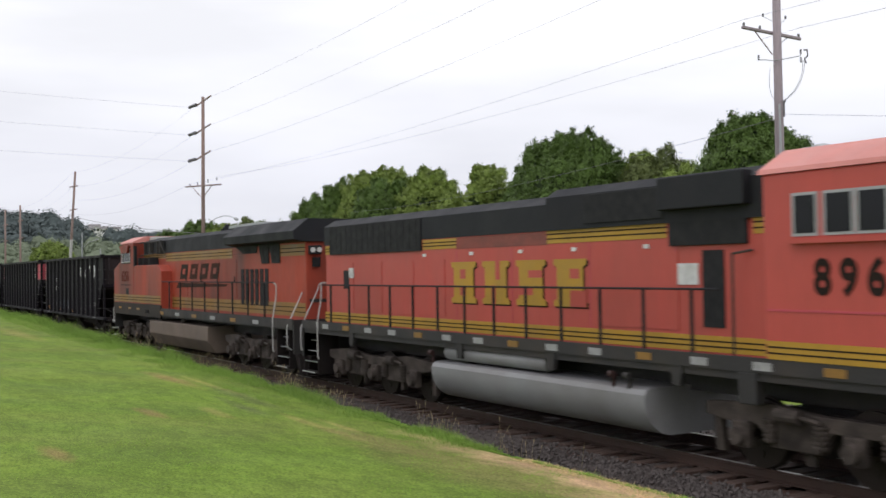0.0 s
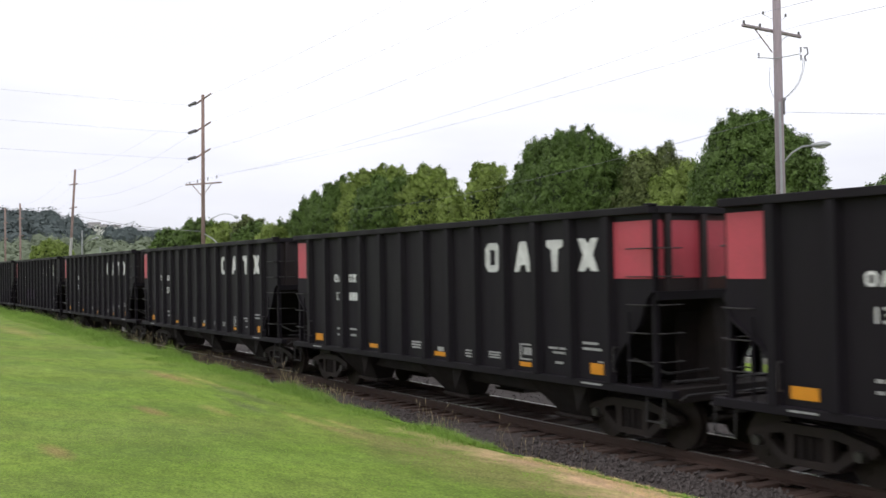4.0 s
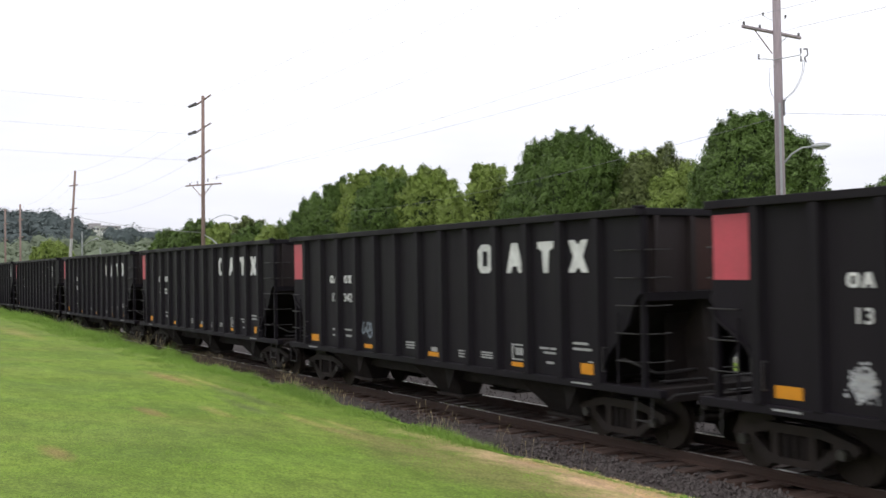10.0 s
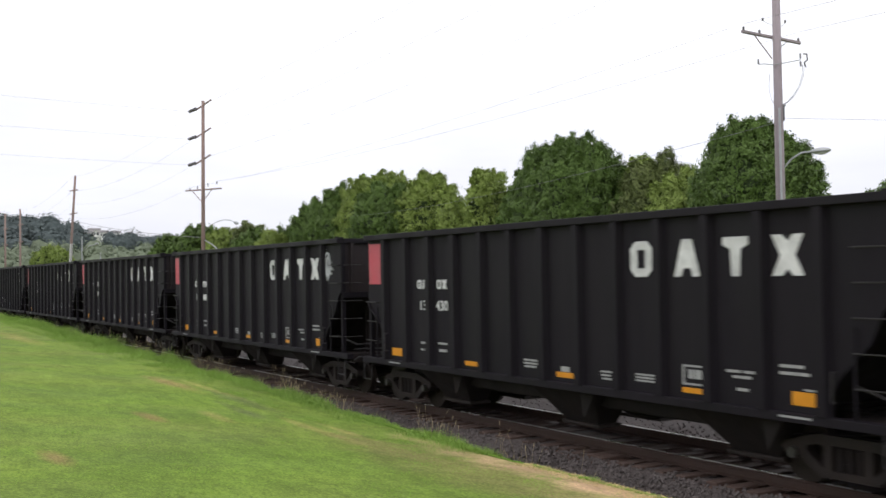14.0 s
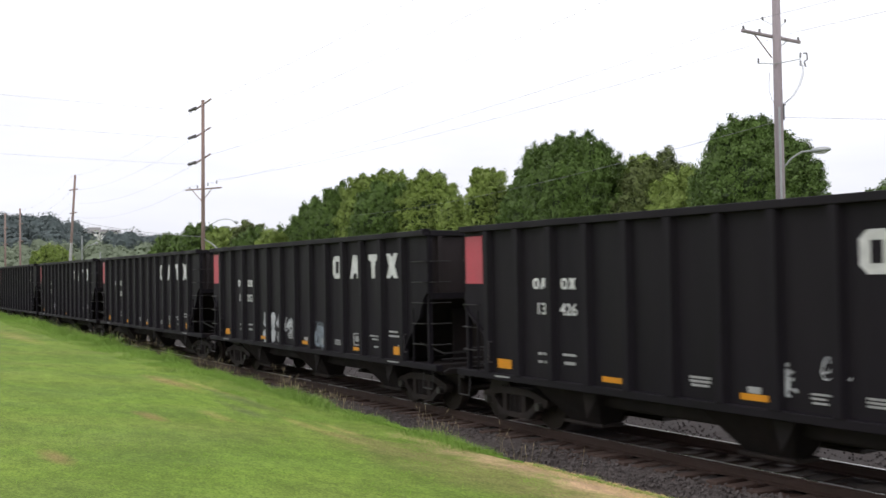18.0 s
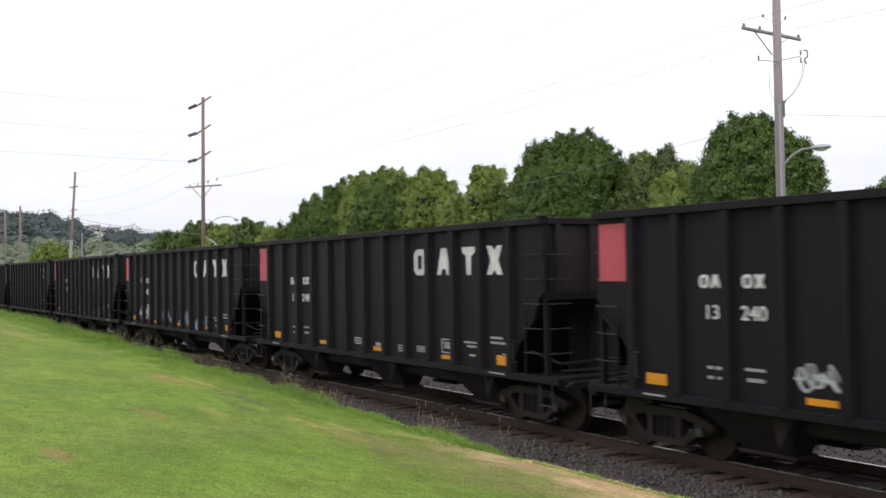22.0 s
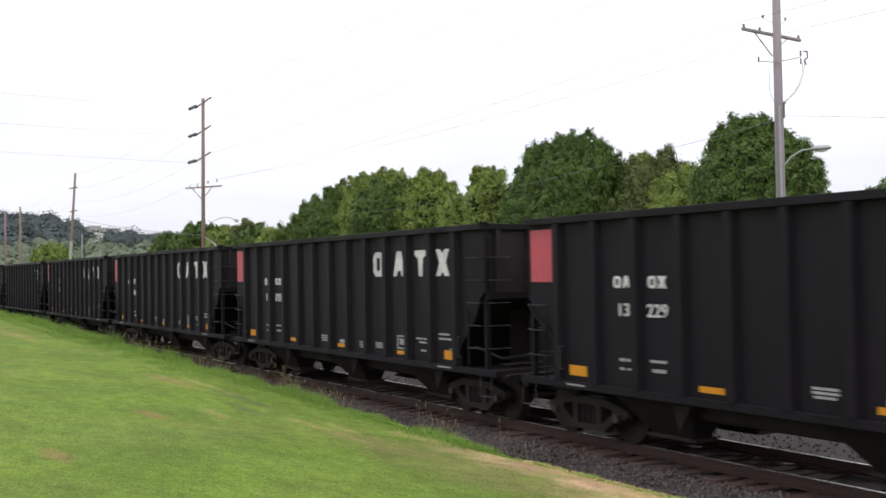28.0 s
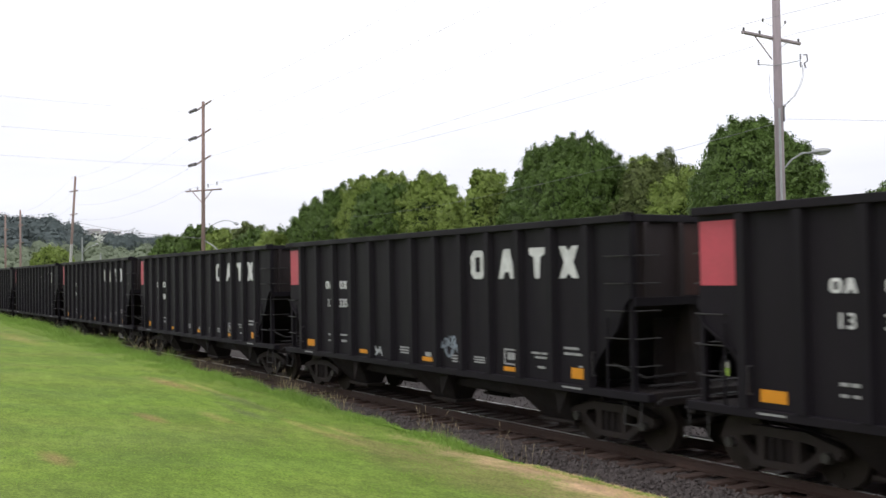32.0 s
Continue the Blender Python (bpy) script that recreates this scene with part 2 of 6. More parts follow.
def add_spots(m, spots, colour, amount):
    """Worn spots with soft, ragged rims: centre and half axes in x and y."""
    nt = m.node_tree
    n, l = nt.nodes.new, nt.links.new
    p = nt.nodes["Principled BSDF"]
    co, no = n("ShaderNodeTexCoord"), n("ShaderNodeTexNoise")
    no.inputs["Scale"].default_value, no.inputs["Detail"].default_value = 1.6, 7
    l(co.outputs["Object"], no.inputs["Vector"])
    for x, y, ax, ay in spots:
        mp = n("ShaderNodeMapping")
        mp.vector_type = "POINT"
        mp.inputs["Location"].default_value = (-x / ax, -y / ay, 0)
        mp.inputs["Scale"].default_value = (1 / ax, 1 / ay, 0)
        ln = n("ShaderNodeVectorMath")
        ln.operation = "LENGTH"
        ad = n("ShaderNodeMath")
        ad.operation = "ADD"
        rg = n("ShaderNodeMapRange")
        rg.inputs["From Min"].default_value, rg.inputs["From Max"].default_value = 1.55, 0.85
        rg.inputs["To Min"].default_value, rg.inputs["To Max"].default_value = 0, amount
        mx = n("ShaderNodeMix")
        mx.data_type = "RGBA"
        src = p.inputs["Base Color"].links[0].from_socket
        l(co.outputs["Object"], mp.inputs["Vector"])
        l(mp.outputs[0], ln.inputs[0])
        l(ln.outputs["Value"], ad.inputs[0])
        l(no.outputs["Fac"], ad.inputs[1])
        l(ad.outputs[0], rg.inputs["Value"])
        l(rg.outputs[0], mx.inputs["Factor"])
        l(src, mx.inputs["A"])
        mx.inputs["B"].default_value = (*colour, 1)
        l(mx.outputs["Result"], p.inputs["Base Color"])


add_spots(M["grass"], [(-10.4, 7.0, 4.6, 1.2), (-13.2, 6.9, 2.0, 0.5)], (0.205, 0.19, 0.068), 0.7)
add_spots(M["grass"], [(-22.4, 6.5, 2.2, 0.34), (-16.2, 4.4, 0.9, 0.22), (-11.9, 2.2, 0.7, 0.2)], (0.29, 0.185, 0.085), 0.62)
add_spots(M["grass"], [(-21.2, 7.0, 2.6, 0.16), (-16.5, 5.55, 0.9, 0.2), (-15.1, 6.7, 1.8, 0.16), (-15.0, 7.1, 1.2, 0.12), (-39.6, 6.1, 5, 0.5)], (0.33, 0.265, 0.095), 0.45)
add_spots(M["grass"], [(-19.2, 6.9, 2.4, 0.3), (-17.4, 6.3, 1.6, 0.2)], (0.125, 0.15, 0.055), 0.65)
add_spots(M["grass"], [(-7.6, 7.95, 7.2, 0.70), (-4.0, 7.2, 5.8, 1.0)], (0.50, 0.335, 0.20), 1.0)
add_flecks(M["grass"], 0.7, 0.86, 1.14, 30, 2.0)
add_flecks(M["grass"], 2.6, 0.84, 1.16, 30, 1.8)
add_flecks(M["grass"], 8.0, 0.86, 1.14, 30, 2.0)
add_flecks(M["grass"], 34, 0.64, 1.36, 30, 1.6)
M["rung"] = pbr("worn_rung_steel", (0.036, 0.033, 0.035), 0.5, 0.3, var=0.3, scale=6, fine=40)
M["lawn_blade"] = pbr("short_lawn_blades", (0.158, 0.265, 0.038), 0.8, var=0.35, scale=0.6, fine=6, bump=0.0, island=0.6, spec=0.1)
M["dry_blade"] = pbr("straw_blades", (0.52, 0.38, 0.19), 0.8, var=0.4, scale=1, fine=6, bump=0.0, island=0.6, spec=0.2)
M["stalk"] = pbr("seeding_grass_stalks", (0.25, 0.20, 0.13), 0.8, var=0.5, scale=1, fine=6, bump=0.0, island=0.6, spec=0.2)
M["ballast"] = pbr("grey_ballast", (0.052, 0.040, 0.038), 0.9, var=0.6, scale=6, fine=28, bump=1.0, dirt=(0.045, 0.032, 0.027), dirt_amount=0.6)
M["stone"] = pbr("ballast_stones", (0.070, 0.058, 0.056), 0.85, var=0.38, scale=8, fine=35, bump=0.3, island=0.6)
M["tie"] = pbr("oily_wooden_tie", (0.056, 0.033, 0.026), 0.8, var=0.5, scale=2, fine=25, bump=0.6, stretch=(1, 0.15, 1))
M["rail"] = pbr("rusty_rail", (0.050, 0.028, 0.022), 0.7, 0.2, var=0.3, scale=3, fine=30)
M["rail_top"] = pbr("polished_rail_head", (0.48, 0.46, 0.45), 0.3, 1.0, var=0.1, scale=1, fine=20)
M["oily"] = pbr("oil_stained_ballast", (0.060, 0.036, 0.030), 0.9, var=0.5, scale=6, fine=35, bump=0.9, dirt=(0.040, 0.025, 0.021), dirt_amount=0.5, spec=0.15)
M["rusty"] = pbr("rust_stained_ballast", (0.078, 0.046, 0.037), 0.9, var=0.55, scale=6, fine=35, bump=0.9, dirt=(0.050, 0.029, 0.024), dirt_amount=0.6, spec=0.15)
M["asphalt"] = pbr("worn_asphalt", (0.075, 0.075, 0.078), 0.85, var=0.25, scale=1, fine=60, bump=0.3)
M["concrete"] = pbr("kerb_concrete", (0.3, 0.29, 0.27), 0.85, var=0.2, scale=2, fine=40)
M["pole"] = pbr("weathered_pole_wood", (0.32, 0.27, 0.29), 0.85, var=0.35, scale=3, fine=40, stretch=(1, 1, 0.06), bump=0.5)
M["pole_brown"] = pbr("brown_pole_wood", (0.25, 0.175, 0.155), 0.85, var=0.35, scale=3, fine=40, stretch=(1, 1, 0.06), bump=0.5)
M["galv"] = pbr("galvanised_steel", (0.38, 0.39, 0.40), 0.45, 0.7, var=0.15, scale=4, fine=40)
M["wire"] = pbr("overhead_wire", (0.20, 0.195, 0.22), 0.6, var=0.1, bump=0.0)
M["insulator"] = pbr("grey_porcelain", (0.12, 0.11, 0.12), 0.3, var=0.2, bump=0.0)
M["bark"] = pbr("grey_brown_bark", (0.10, 0.075, 0.055), 0.9, var=0.4, scale=3, fine=30, bump=0.8, stretch=(1, 1, 0.2))
M["leaf"] = pbr("summer_leaves", (0.086, 0.140, 0.030), 0.6, var=0.40, scale=0.5, fine=1.9, bump=0.0, island=0.25, spec=0.3)
M["leaf_light"] = pbr("young_leaves", (0.188, 0.250, 0.056), 0.6, var=0.40, scale=0.5, fine=1.9, bump=0.0, island=0.25, spec=0.3)
M["leaf_brown"] = pbr("seeding_leaves", (0.108, 0.134, 0.042), 0.6, var=0.45, scale=0.5, fine=1.9, bump=0.0, island=0.25, spec=0.3)
# Darker leaf green for crown cores; shade among the leaves is put into it.
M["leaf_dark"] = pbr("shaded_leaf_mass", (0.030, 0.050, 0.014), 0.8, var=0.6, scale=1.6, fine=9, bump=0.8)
# Aerial haze is mixed into the base colour of the far woods.
M["far_wood"] = pbr("hazy_far_woods", (0.093, 0.112, 0.112), 0.9, var=0.28, scale=0.12, fine=0.5, bump=0.0, island=0.2, spec=0.1)
# Far wood colour darkened to paint in shade behind the leaf clumps.
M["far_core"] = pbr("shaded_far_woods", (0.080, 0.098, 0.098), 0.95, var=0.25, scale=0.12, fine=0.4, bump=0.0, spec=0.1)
M["far_light"] = pbr("light_roadside_bushes", (0.156, 0.184, 0.128), 0.9, var=0.28, scale=0.1, fine=0.6, bump=0.0, island=0.2, spec=0.1)
# Paler and bluer base colour, standing for haze over the farthest hills.
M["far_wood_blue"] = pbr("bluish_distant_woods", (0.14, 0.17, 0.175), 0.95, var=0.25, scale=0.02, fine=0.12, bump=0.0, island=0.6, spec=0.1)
M["house_wall"] = pbr("white_siding", (0.84, 0.83, 0.81), 0.7, var=0.1, scale=0.5, fine=10)
M["house_roof"] = pbr("grey_shingle_roof", (0.20, 0.19, 0.19), 0.85, var=0.25, scale=1, fine=15)
M["car_silver"] = pbr("silver_car_paint", (0.42, 0.43, 0.45), 0.3, 0.5, var=0.06, scale=1, fine=10, bump=0.0)
M["car_white"] = pbr("white_car_paint", (0.75, 0.75, 0.74), 0.3, var=0.05, scale=1, fine=10, bump=0.0)
M["car_glass"] = pbr("tinted_car_glass", (0.012, 0.013, 0.015), 0.3, var=0.1, bump=0.0, spec=0.2)
M["end_red"] = pbr("dull_red_end_paint", (0.046, 0.021, 0.019), 0.65, var=0.35, scale=1.5, fine=20, stretch=(1, 1, 0.3), dirt=(0.03, 0.016, 0.015), dirt_amount=0.5, spec=0.3)
M["fringe"] = pbr("lush_fringe_blades", (0.165, 0.262, 0.05), 0.7, var=0.40, scale=0.6, fine=6, bump=0.0, island=0.6, spec=0.2)
M["rubber"] = pbr("black_rubber", (0.015, 0.015, 0.015), 0.8, var=0.2)

# ---- ground: lawn, railway bed, street verge and hills in one sheet ----
TRACK = 13.08
EDGE_X, EDGE_Z = (-400, -120, -61, -50, -42, -30, -21.6, -13, -9, 30, 400), (2.1, 1.75, 1.17, 1.08, 0.92, 0.80, 0.64, 0.46, 0.47, 0.46, 0.46)


def ease(a, b, v):
    v = min(max((v - a) / (b - a), 0), 1)
    return v * v * (3 - 2 * v)


def height(x, y):
    e = float(np.interp(x, EDGE_X, EDGE_Z))
    if y < 8.3:
        n = noise.noise(Vector((x * 0.35, y * 0.35, 0))) * 0.05
        z = e + (8.3 - max(y, -4)) * max((1.45 - e) / 8.3, 0.02) + n * ease(8.3, 7.0, y)
    else:
        z = e + (-0.62 - e) * ease(8.3, 9.9, y)
    if y > 17:
        z = -0.62 + 0.25 * ease(20, 24, y) + 0.6 * ease(42, 80, y)
    far = math.hypot(x, y)
    if far > 180 and x < 0 and y > 20:
        z += 19.5 * math.exp(-(((x + 470) / 150) ** 2) - ((y - 62) / 58) ** 2)
        z += 36 * math.exp(-(((x + 1300) / 380) ** 2) - ((y - 350) / 130) ** 2)
        z += 26 * math.exp(-(((x + 900) / 260) ** 2) - ((y - 90) / 80) ** 2)
    return z


def spaced(dense0, dense1, step, far0, far1):
    v, s = [], step
    a = dense0
    while a > far0:
        s *= 1.22
        a -= s
        v.append(max(a, far0))
    v = v[::-1] + list(np.arange(dense0, dense1, step))
    a, s = dense1, step
    while a < far1:
        v.append(a)
        s *= 1.22
        a += s
    return v + [far1]


gx = spaced(-70, 4, 0.6, -4000, 4000)
gy = spaced(-1, 18, 0.4, -3000, 4500)
verts = [(x, y, height(x, y)) for y in gy for x in gx]
W = len(gx)
faces = [(j * W + i, j * W + i + 1, (j + 1) * W + i + 1, (j + 1) * W + i) for j in range(len(gy) - 1) for i in range(W - 1)]
ground = raw("ground", verts, faces, M["grass"], smooth=True)
tagged(ground, "patchy green mown lawn running down to the railway", "ground", kind="structure")

def blades(name, label, count, area, material, tall, lean, seed, width=0.012, grow=None):
    """Many single grass blades; area gives x, y for two random numbers."""
    r = np.random.default_rng(seed)
    u = r.random((count, 6))
    v = np.zeros((count * 3, 3))
    for i in range(count):
        x, y = area(u[i, 0], u[i, 1])
        h = tall * (0.5 + u[i, 2]) * (grow(x, y) if grow else 1)
        a = u[i, 3] * 6.283
        z = height(x, y) - 0.01
        w = width * (0.7 + 0.6 * u[i, 5])
        ca, sa = math.cos(a) * w, math.sin(a) * w
        ln = lean * h * (u[i, 4] - 0.3) * 2
        v[3 * i] = (x - ca, y - sa, z)
        v[3 * i + 1] = (x + ca, y + sa, z)
        v[3 * i + 2] = (x + sa / w * ln, y - ca / w * ln, z + h)
    ob = raw(name, v.tolist(), np.arange(count * 3).reshape(-1, 3).tolist(), material)
    return tagged(ob, label, "grass", kind="stuff")


def rim(x):
    """Ragged outer rim of the longer grass."""
    return 8.62 + 0.22 * noise.noise(Vector((x * 0.9, 0, 3))) + 0.16 * noise.noise(Vector((x * 2.7, 0, 8)))


def fringe_spot(a, b):
    x = -95 + 82.3 * a ** 0.55
    return x, rim(x) - 1.5 * b ** 2.2


def fringe_height(x, y):
    n = max(0.25, 0.9 + 1.3 * noise.noise(Vector((x * 0.8, y * 1.5, 5))) + 0.7 * noise.noise(Vector((x * 3, y * 3, 9))))
    return n * (0.3 + 0.7 * ease(7.6, 8.5, y)) * (2.0 if x < -32 else 1.4 if x < -24 else 1.15 if x < -18 else 0.8)


blades("edge_grass", "longer ragged green grass along the top of the bank", 120000, fringe_spot, M["fringe"], 0.10, 1.1, 2, 0.0042, fringe_height)


def lawn_spot(a, b):
    d = 5.5 + 34 * a ** 1.5
    w = radians(59.1 + 29 * (2 * b - 0.94))
    return -d * math.sin(w), min(d * math.cos(w), 8.3)


def lawn_height(x, y):
    return max(0.35, 1.0 + 1.1 * noise.noise(Vector((x * 1.3, y * 1.3, 2))) + 0.6 * noise.noise(Vector((x * 5, y * 5, 6))))


blades("lawn_blades", "short mown green grass blades of the lawn", 200000, lawn_spot, M["lawn_blade"], 0.014, 5.5, 12, 0.005, lawn_height)
blades("dried_blades", "dry straw-coloured grass blades on the lawn's edge", 12000, lambda a, b: (-11.8 + 9 * a, 8.45 - (0.35 + 0.9 * a) * b), M["dry_blade"], 0.022, 3.0, 3, 0.005)


def stalks(name, count, x0, x1, y0, y1, tall, seed):
    """Thin seeding stalks, gathered in loose tufts, each with a slender drooping head."""
    r = random.Random(seed)
    bm = B()
    tufts = [(r.uniform(x0, x1), r.uniform(y0, y1), r.uniform(0.6, 1.2)) for _ in range(max(3, count // 7))]
    for _ in range(count):
        cx, cy, grow = r.choice(tufts)
        x, y = cx + r.gauss(0, 0.24), cy + r.gauss(0, 0.12)
        z = height(x, y) if y < 9.4 else -0.3
        h = tall * grow * r.uniform(0.6, 1.15)
        a, b = r.gauss(0, 0.20), r.gauss(0, 0.16)
        p0, p1, p2 = Vector((x, y, z)), Vector((x + a * h * 0.3, y + b * h * 0.3, z + h * 0.6)), Vector((x + a * h, y + b * h, z + h))
        for s, e, q0, q1 in ((p0, p1, 0.0026, 0.002), (p1, p2, 0.002, 0.0014)):
            rod(bm, s, e, q0, q1, 3)
        if r.random() < 0.8:
            tip = p2 + Vector((a * 0.10 + r.gauss(0, 0.01), b * 0.10, 0.05 + 0.05 * r.random()))
            rod(bm, p2, p2.lerp(tip, 0.4), 0.003, 0.0062, 4)
            rod(bm, p2.lerp(tip, 0.4), tip, 0.0062, 0.0015, 4)
    return tagged(part(name, bm, M["stalk"]), "thin seeding weed stalks on the railway bank", "weeds", kind="stuff")


stalks("weed_stalks", 150, -64, -24, 8.3, 8.9, 0.40, 5)
for n_, (x0, x1, many, tall_) in enumerate(((-36.5, -31.0, 80, 0.55), (-29.0, -25.5, 35, 0.42), (-25.5, -22.5, 40, 0.30), (-21.8, -20.4, 60, 0.40), (-20.4, -17.2, 95, 0.32), (-17.0, -14.2, 50, 0.32))):
    stalks("weed_stalks", many, x0, x1, 8.4, 9.05, tall_, 30 + n_)
stalks("weed_stalks", 60, -15, -8.5, 8.5, 10.0, 0.42, 7)

# ---- railway bed and track ----
sec = [(9.6, -0.64), (10.0, -0.40), (10.5, -0.30), (11.0, -0.26), (11.6, -0.25), (12.3, -0.235), (13.08, -0.23), (13.9, -0.235), (14.6, -0.25), (15.3, -0.24), (16.2, -0.22), (17.4, -0.22), (18.8, -0.24), (20.0, -0.30), (21.0, -0.66)]
bx = spaced(-45, -4, 0.25, -900, 800)
vs = [(x, y, z + 0.03 * noise.noise(Vector((x * 3, y * 3, 0))) + 0.05 * noise.noise(Vector((x * 0.5, y * 0.5, 4)))) for x in bx for y, z in sec]
n = len(sec)
fs = [(i * n + k, (i + 1) * n + k, (i + 1) * n + k + 1, i * n + k + 1) for i in range(len(bx) - 1) for k in range(n - 1)]
tagged(raw("ballast_bed", vs, [f[::-1] for f in fs], M["ballast"]), "dark grey crushed stone ballast under the track", "ballast", kind="structure")

mid = [(x, y, -0.222 + 0.02 * noise.noise(Vector((x * 4, y * 4, 1)))) for x in bx for y in (12.42, 12.75, 13.08, 13.41, 13.74)]
fs = [((i + 1) * 5 + k, i * 5 + k, i * 5 + k + 1, (i + 1) * 5 + k + 1) for i in range(len(bx) - 1) for k in range(4)]
tagged(raw("track_centre", mid, [f[::-1] for f in fs], M["oily"]), "oil-stained dark ballast between the rails", "ballast", kind="structure")
rust = [(x, y, -0.243 + 0.03 * noise.noise(Vector((x * 4, y * 4, 2))) - 0.05 * (y < 11.7)) for x in bx for y in (11.5, 11.75, 12.05, 12.31)]
fs = [(i * 4 + k, (i + 1) * 4 + k, (i + 1) * 4 + k + 1, i * 4 + k + 1) for i in range(len(bx) - 1) for k in range(3)]
tagged(raw("track_shoulder", rust, [f[::-1] for f in fs], M["rusty"]), "rust-brown ballast beside the rail", "ballast", kind="structure")
r = random.Random(11)
vs, fs = [], []
cube = [(-1, -1, -1), (1, -1, -1), (1, 1, -1), (-1, 1, -1), (-1, -1, 1), (1, -1, 1), (1, 1, 1), (-1, 1, 1)]
cf = [(0, 3, 2, 1), (4, 5, 6, 7), (0, 1, 5, 4), (1, 2, 6, 5), (2, 3, 7, 6), (3, 0, 4, 7)]
ys, zs = [s[0] for s in sec], [s[1] for s in sec]
for i in range(22000):
    x = -8 - 34 * r.random() ** 1.6
    y = r.uniform(9.8, 11.95) if i % 3 else r.uniform(14.3, 19.8)
    z = float(np.interp(y, ys, zs)) + r.uniform(-0.01, 0.035)
    s = r.uniform(0.011, 0.027) * (1 if y < 13 else 0.75)
    q = Euler((r.random() * 6, r.random() * 6, r.random() * 6)).to_matrix()
    b = len(vs)
    for c in cube:
        p = q @ Vector([a * s * r.uniform(0.6, 1.2) for a in c])
        vs.append((x + p.x, y + p.y, z + p.z))
    fs += [tuple(b + k for k in f) for f in cf]
tagged(raw("ballast_stones", vs, fs, M["stone"]), "loose grey crushed ballast stones beside the track", "ballast", kind="stuff")

track = thing("railway_track", "single railway track with rusty rails on dark wooden ties", "railway track", kind="structure")
rail_sec = [(-0.07, -0.18), (0.07, -0.18), (0.07, -0.165), (0.012, -0.14), (0.012, -0.045), (0.035, -0.035), (0.035, -0.004), (-0.035, -0.004), (-0.035, -0.035), (-0.012, -0.045), (-0.012, -0.14), (-0.07, -0.165)]
for s in (-0.7525, 0.7525):
    rail = part("rail", beam(B(), [(TRACK + s + y, z) for y, z in rail_sec], -900, 800), M["rail"], track)
    part("rail_head", beam(B(), [(TRACK + s + y, z) for y, z in ((-0.030, -0.006), (0.030, -0.006), (0.026, 0.0), (-0.026, 0.0))], -900, 800), M["rail_top"], rail, "polished steel running surface")
tie = part("tie", box(B(), -0.115, 0.115, TRACK - 1.32, TRACK + 1.32, -0.36, -0.185, 0.012), M["tie"], track)
rr = random.Random(3)
tie.location.x = -95
for i in range(1, 215):
    again(tie, -95 + i * 0.495 + rr.uniform(-0.03, 0.03), rr.uniform(-0.05, 0.05), rr.uniform(-0.012, 0.008), rr.uniform(-1, 1))
bm = B()
for i in range(1200):
    x = -95 - (i + 1) * 0.6 if i < 700 else 12 + (i - 700) * 0.6
    box(bm, x - 0.115, x + 0.115, TRACK - 1.32, TRACK + 1.32, -0.36, -0.19)
tagged(part("distant_ties", bm, M["tie"], track), kind="stuff")
plate = part("tie_plate", box(B(), -0.09, 0.09, -0.17, 0.17, -0.186, -0.172), M["rail"], track)
plate.location = (-30, TRACK - 0.7525, 0)
for i in range(1, 48):
    again(plate, -30 + i * 0.495, TRACK - 0.7525, 0)

# ---- hopper cars ----
RIBS = [-0.2 + 1.045 * i for i in range(-6, 7)]


def wheelset(parent, radius, x):
    bm = rod(B(), (0, -1.0, 0), (0, 1.0, 0), 0.075, n=12)
    for s in (-1, 1):
        y = 0.7525 * s
        rod(bm, (0, y - 0.065, 0), (0, y + 0.065, 0), radius, n=28)
        rod(bm, (0, y - 0.08 * s, 0), (0, y - 0.05 * s, 0), radius + 0.028, n=28)
        rod(bm, (0, y + 0.06 * s, 0), (0, y + 0.10 * s, 0), radius * 0.33, n=14)
        for k in range(4):
            a = k * 1.571
            rod(bm, (0.6 * radius * math.cos(a), y + 0.05 * s, 0.6 * radius * math.sin(a)), (0.6 * radius * math.cos(a), y + 0.072 * s, 0.6 * radius * math.sin(a)), 0.07, n=8)
    w = part("wheelset", bm, M["wheel"], parent)
    w.location = (x, 0, radius)
    return w


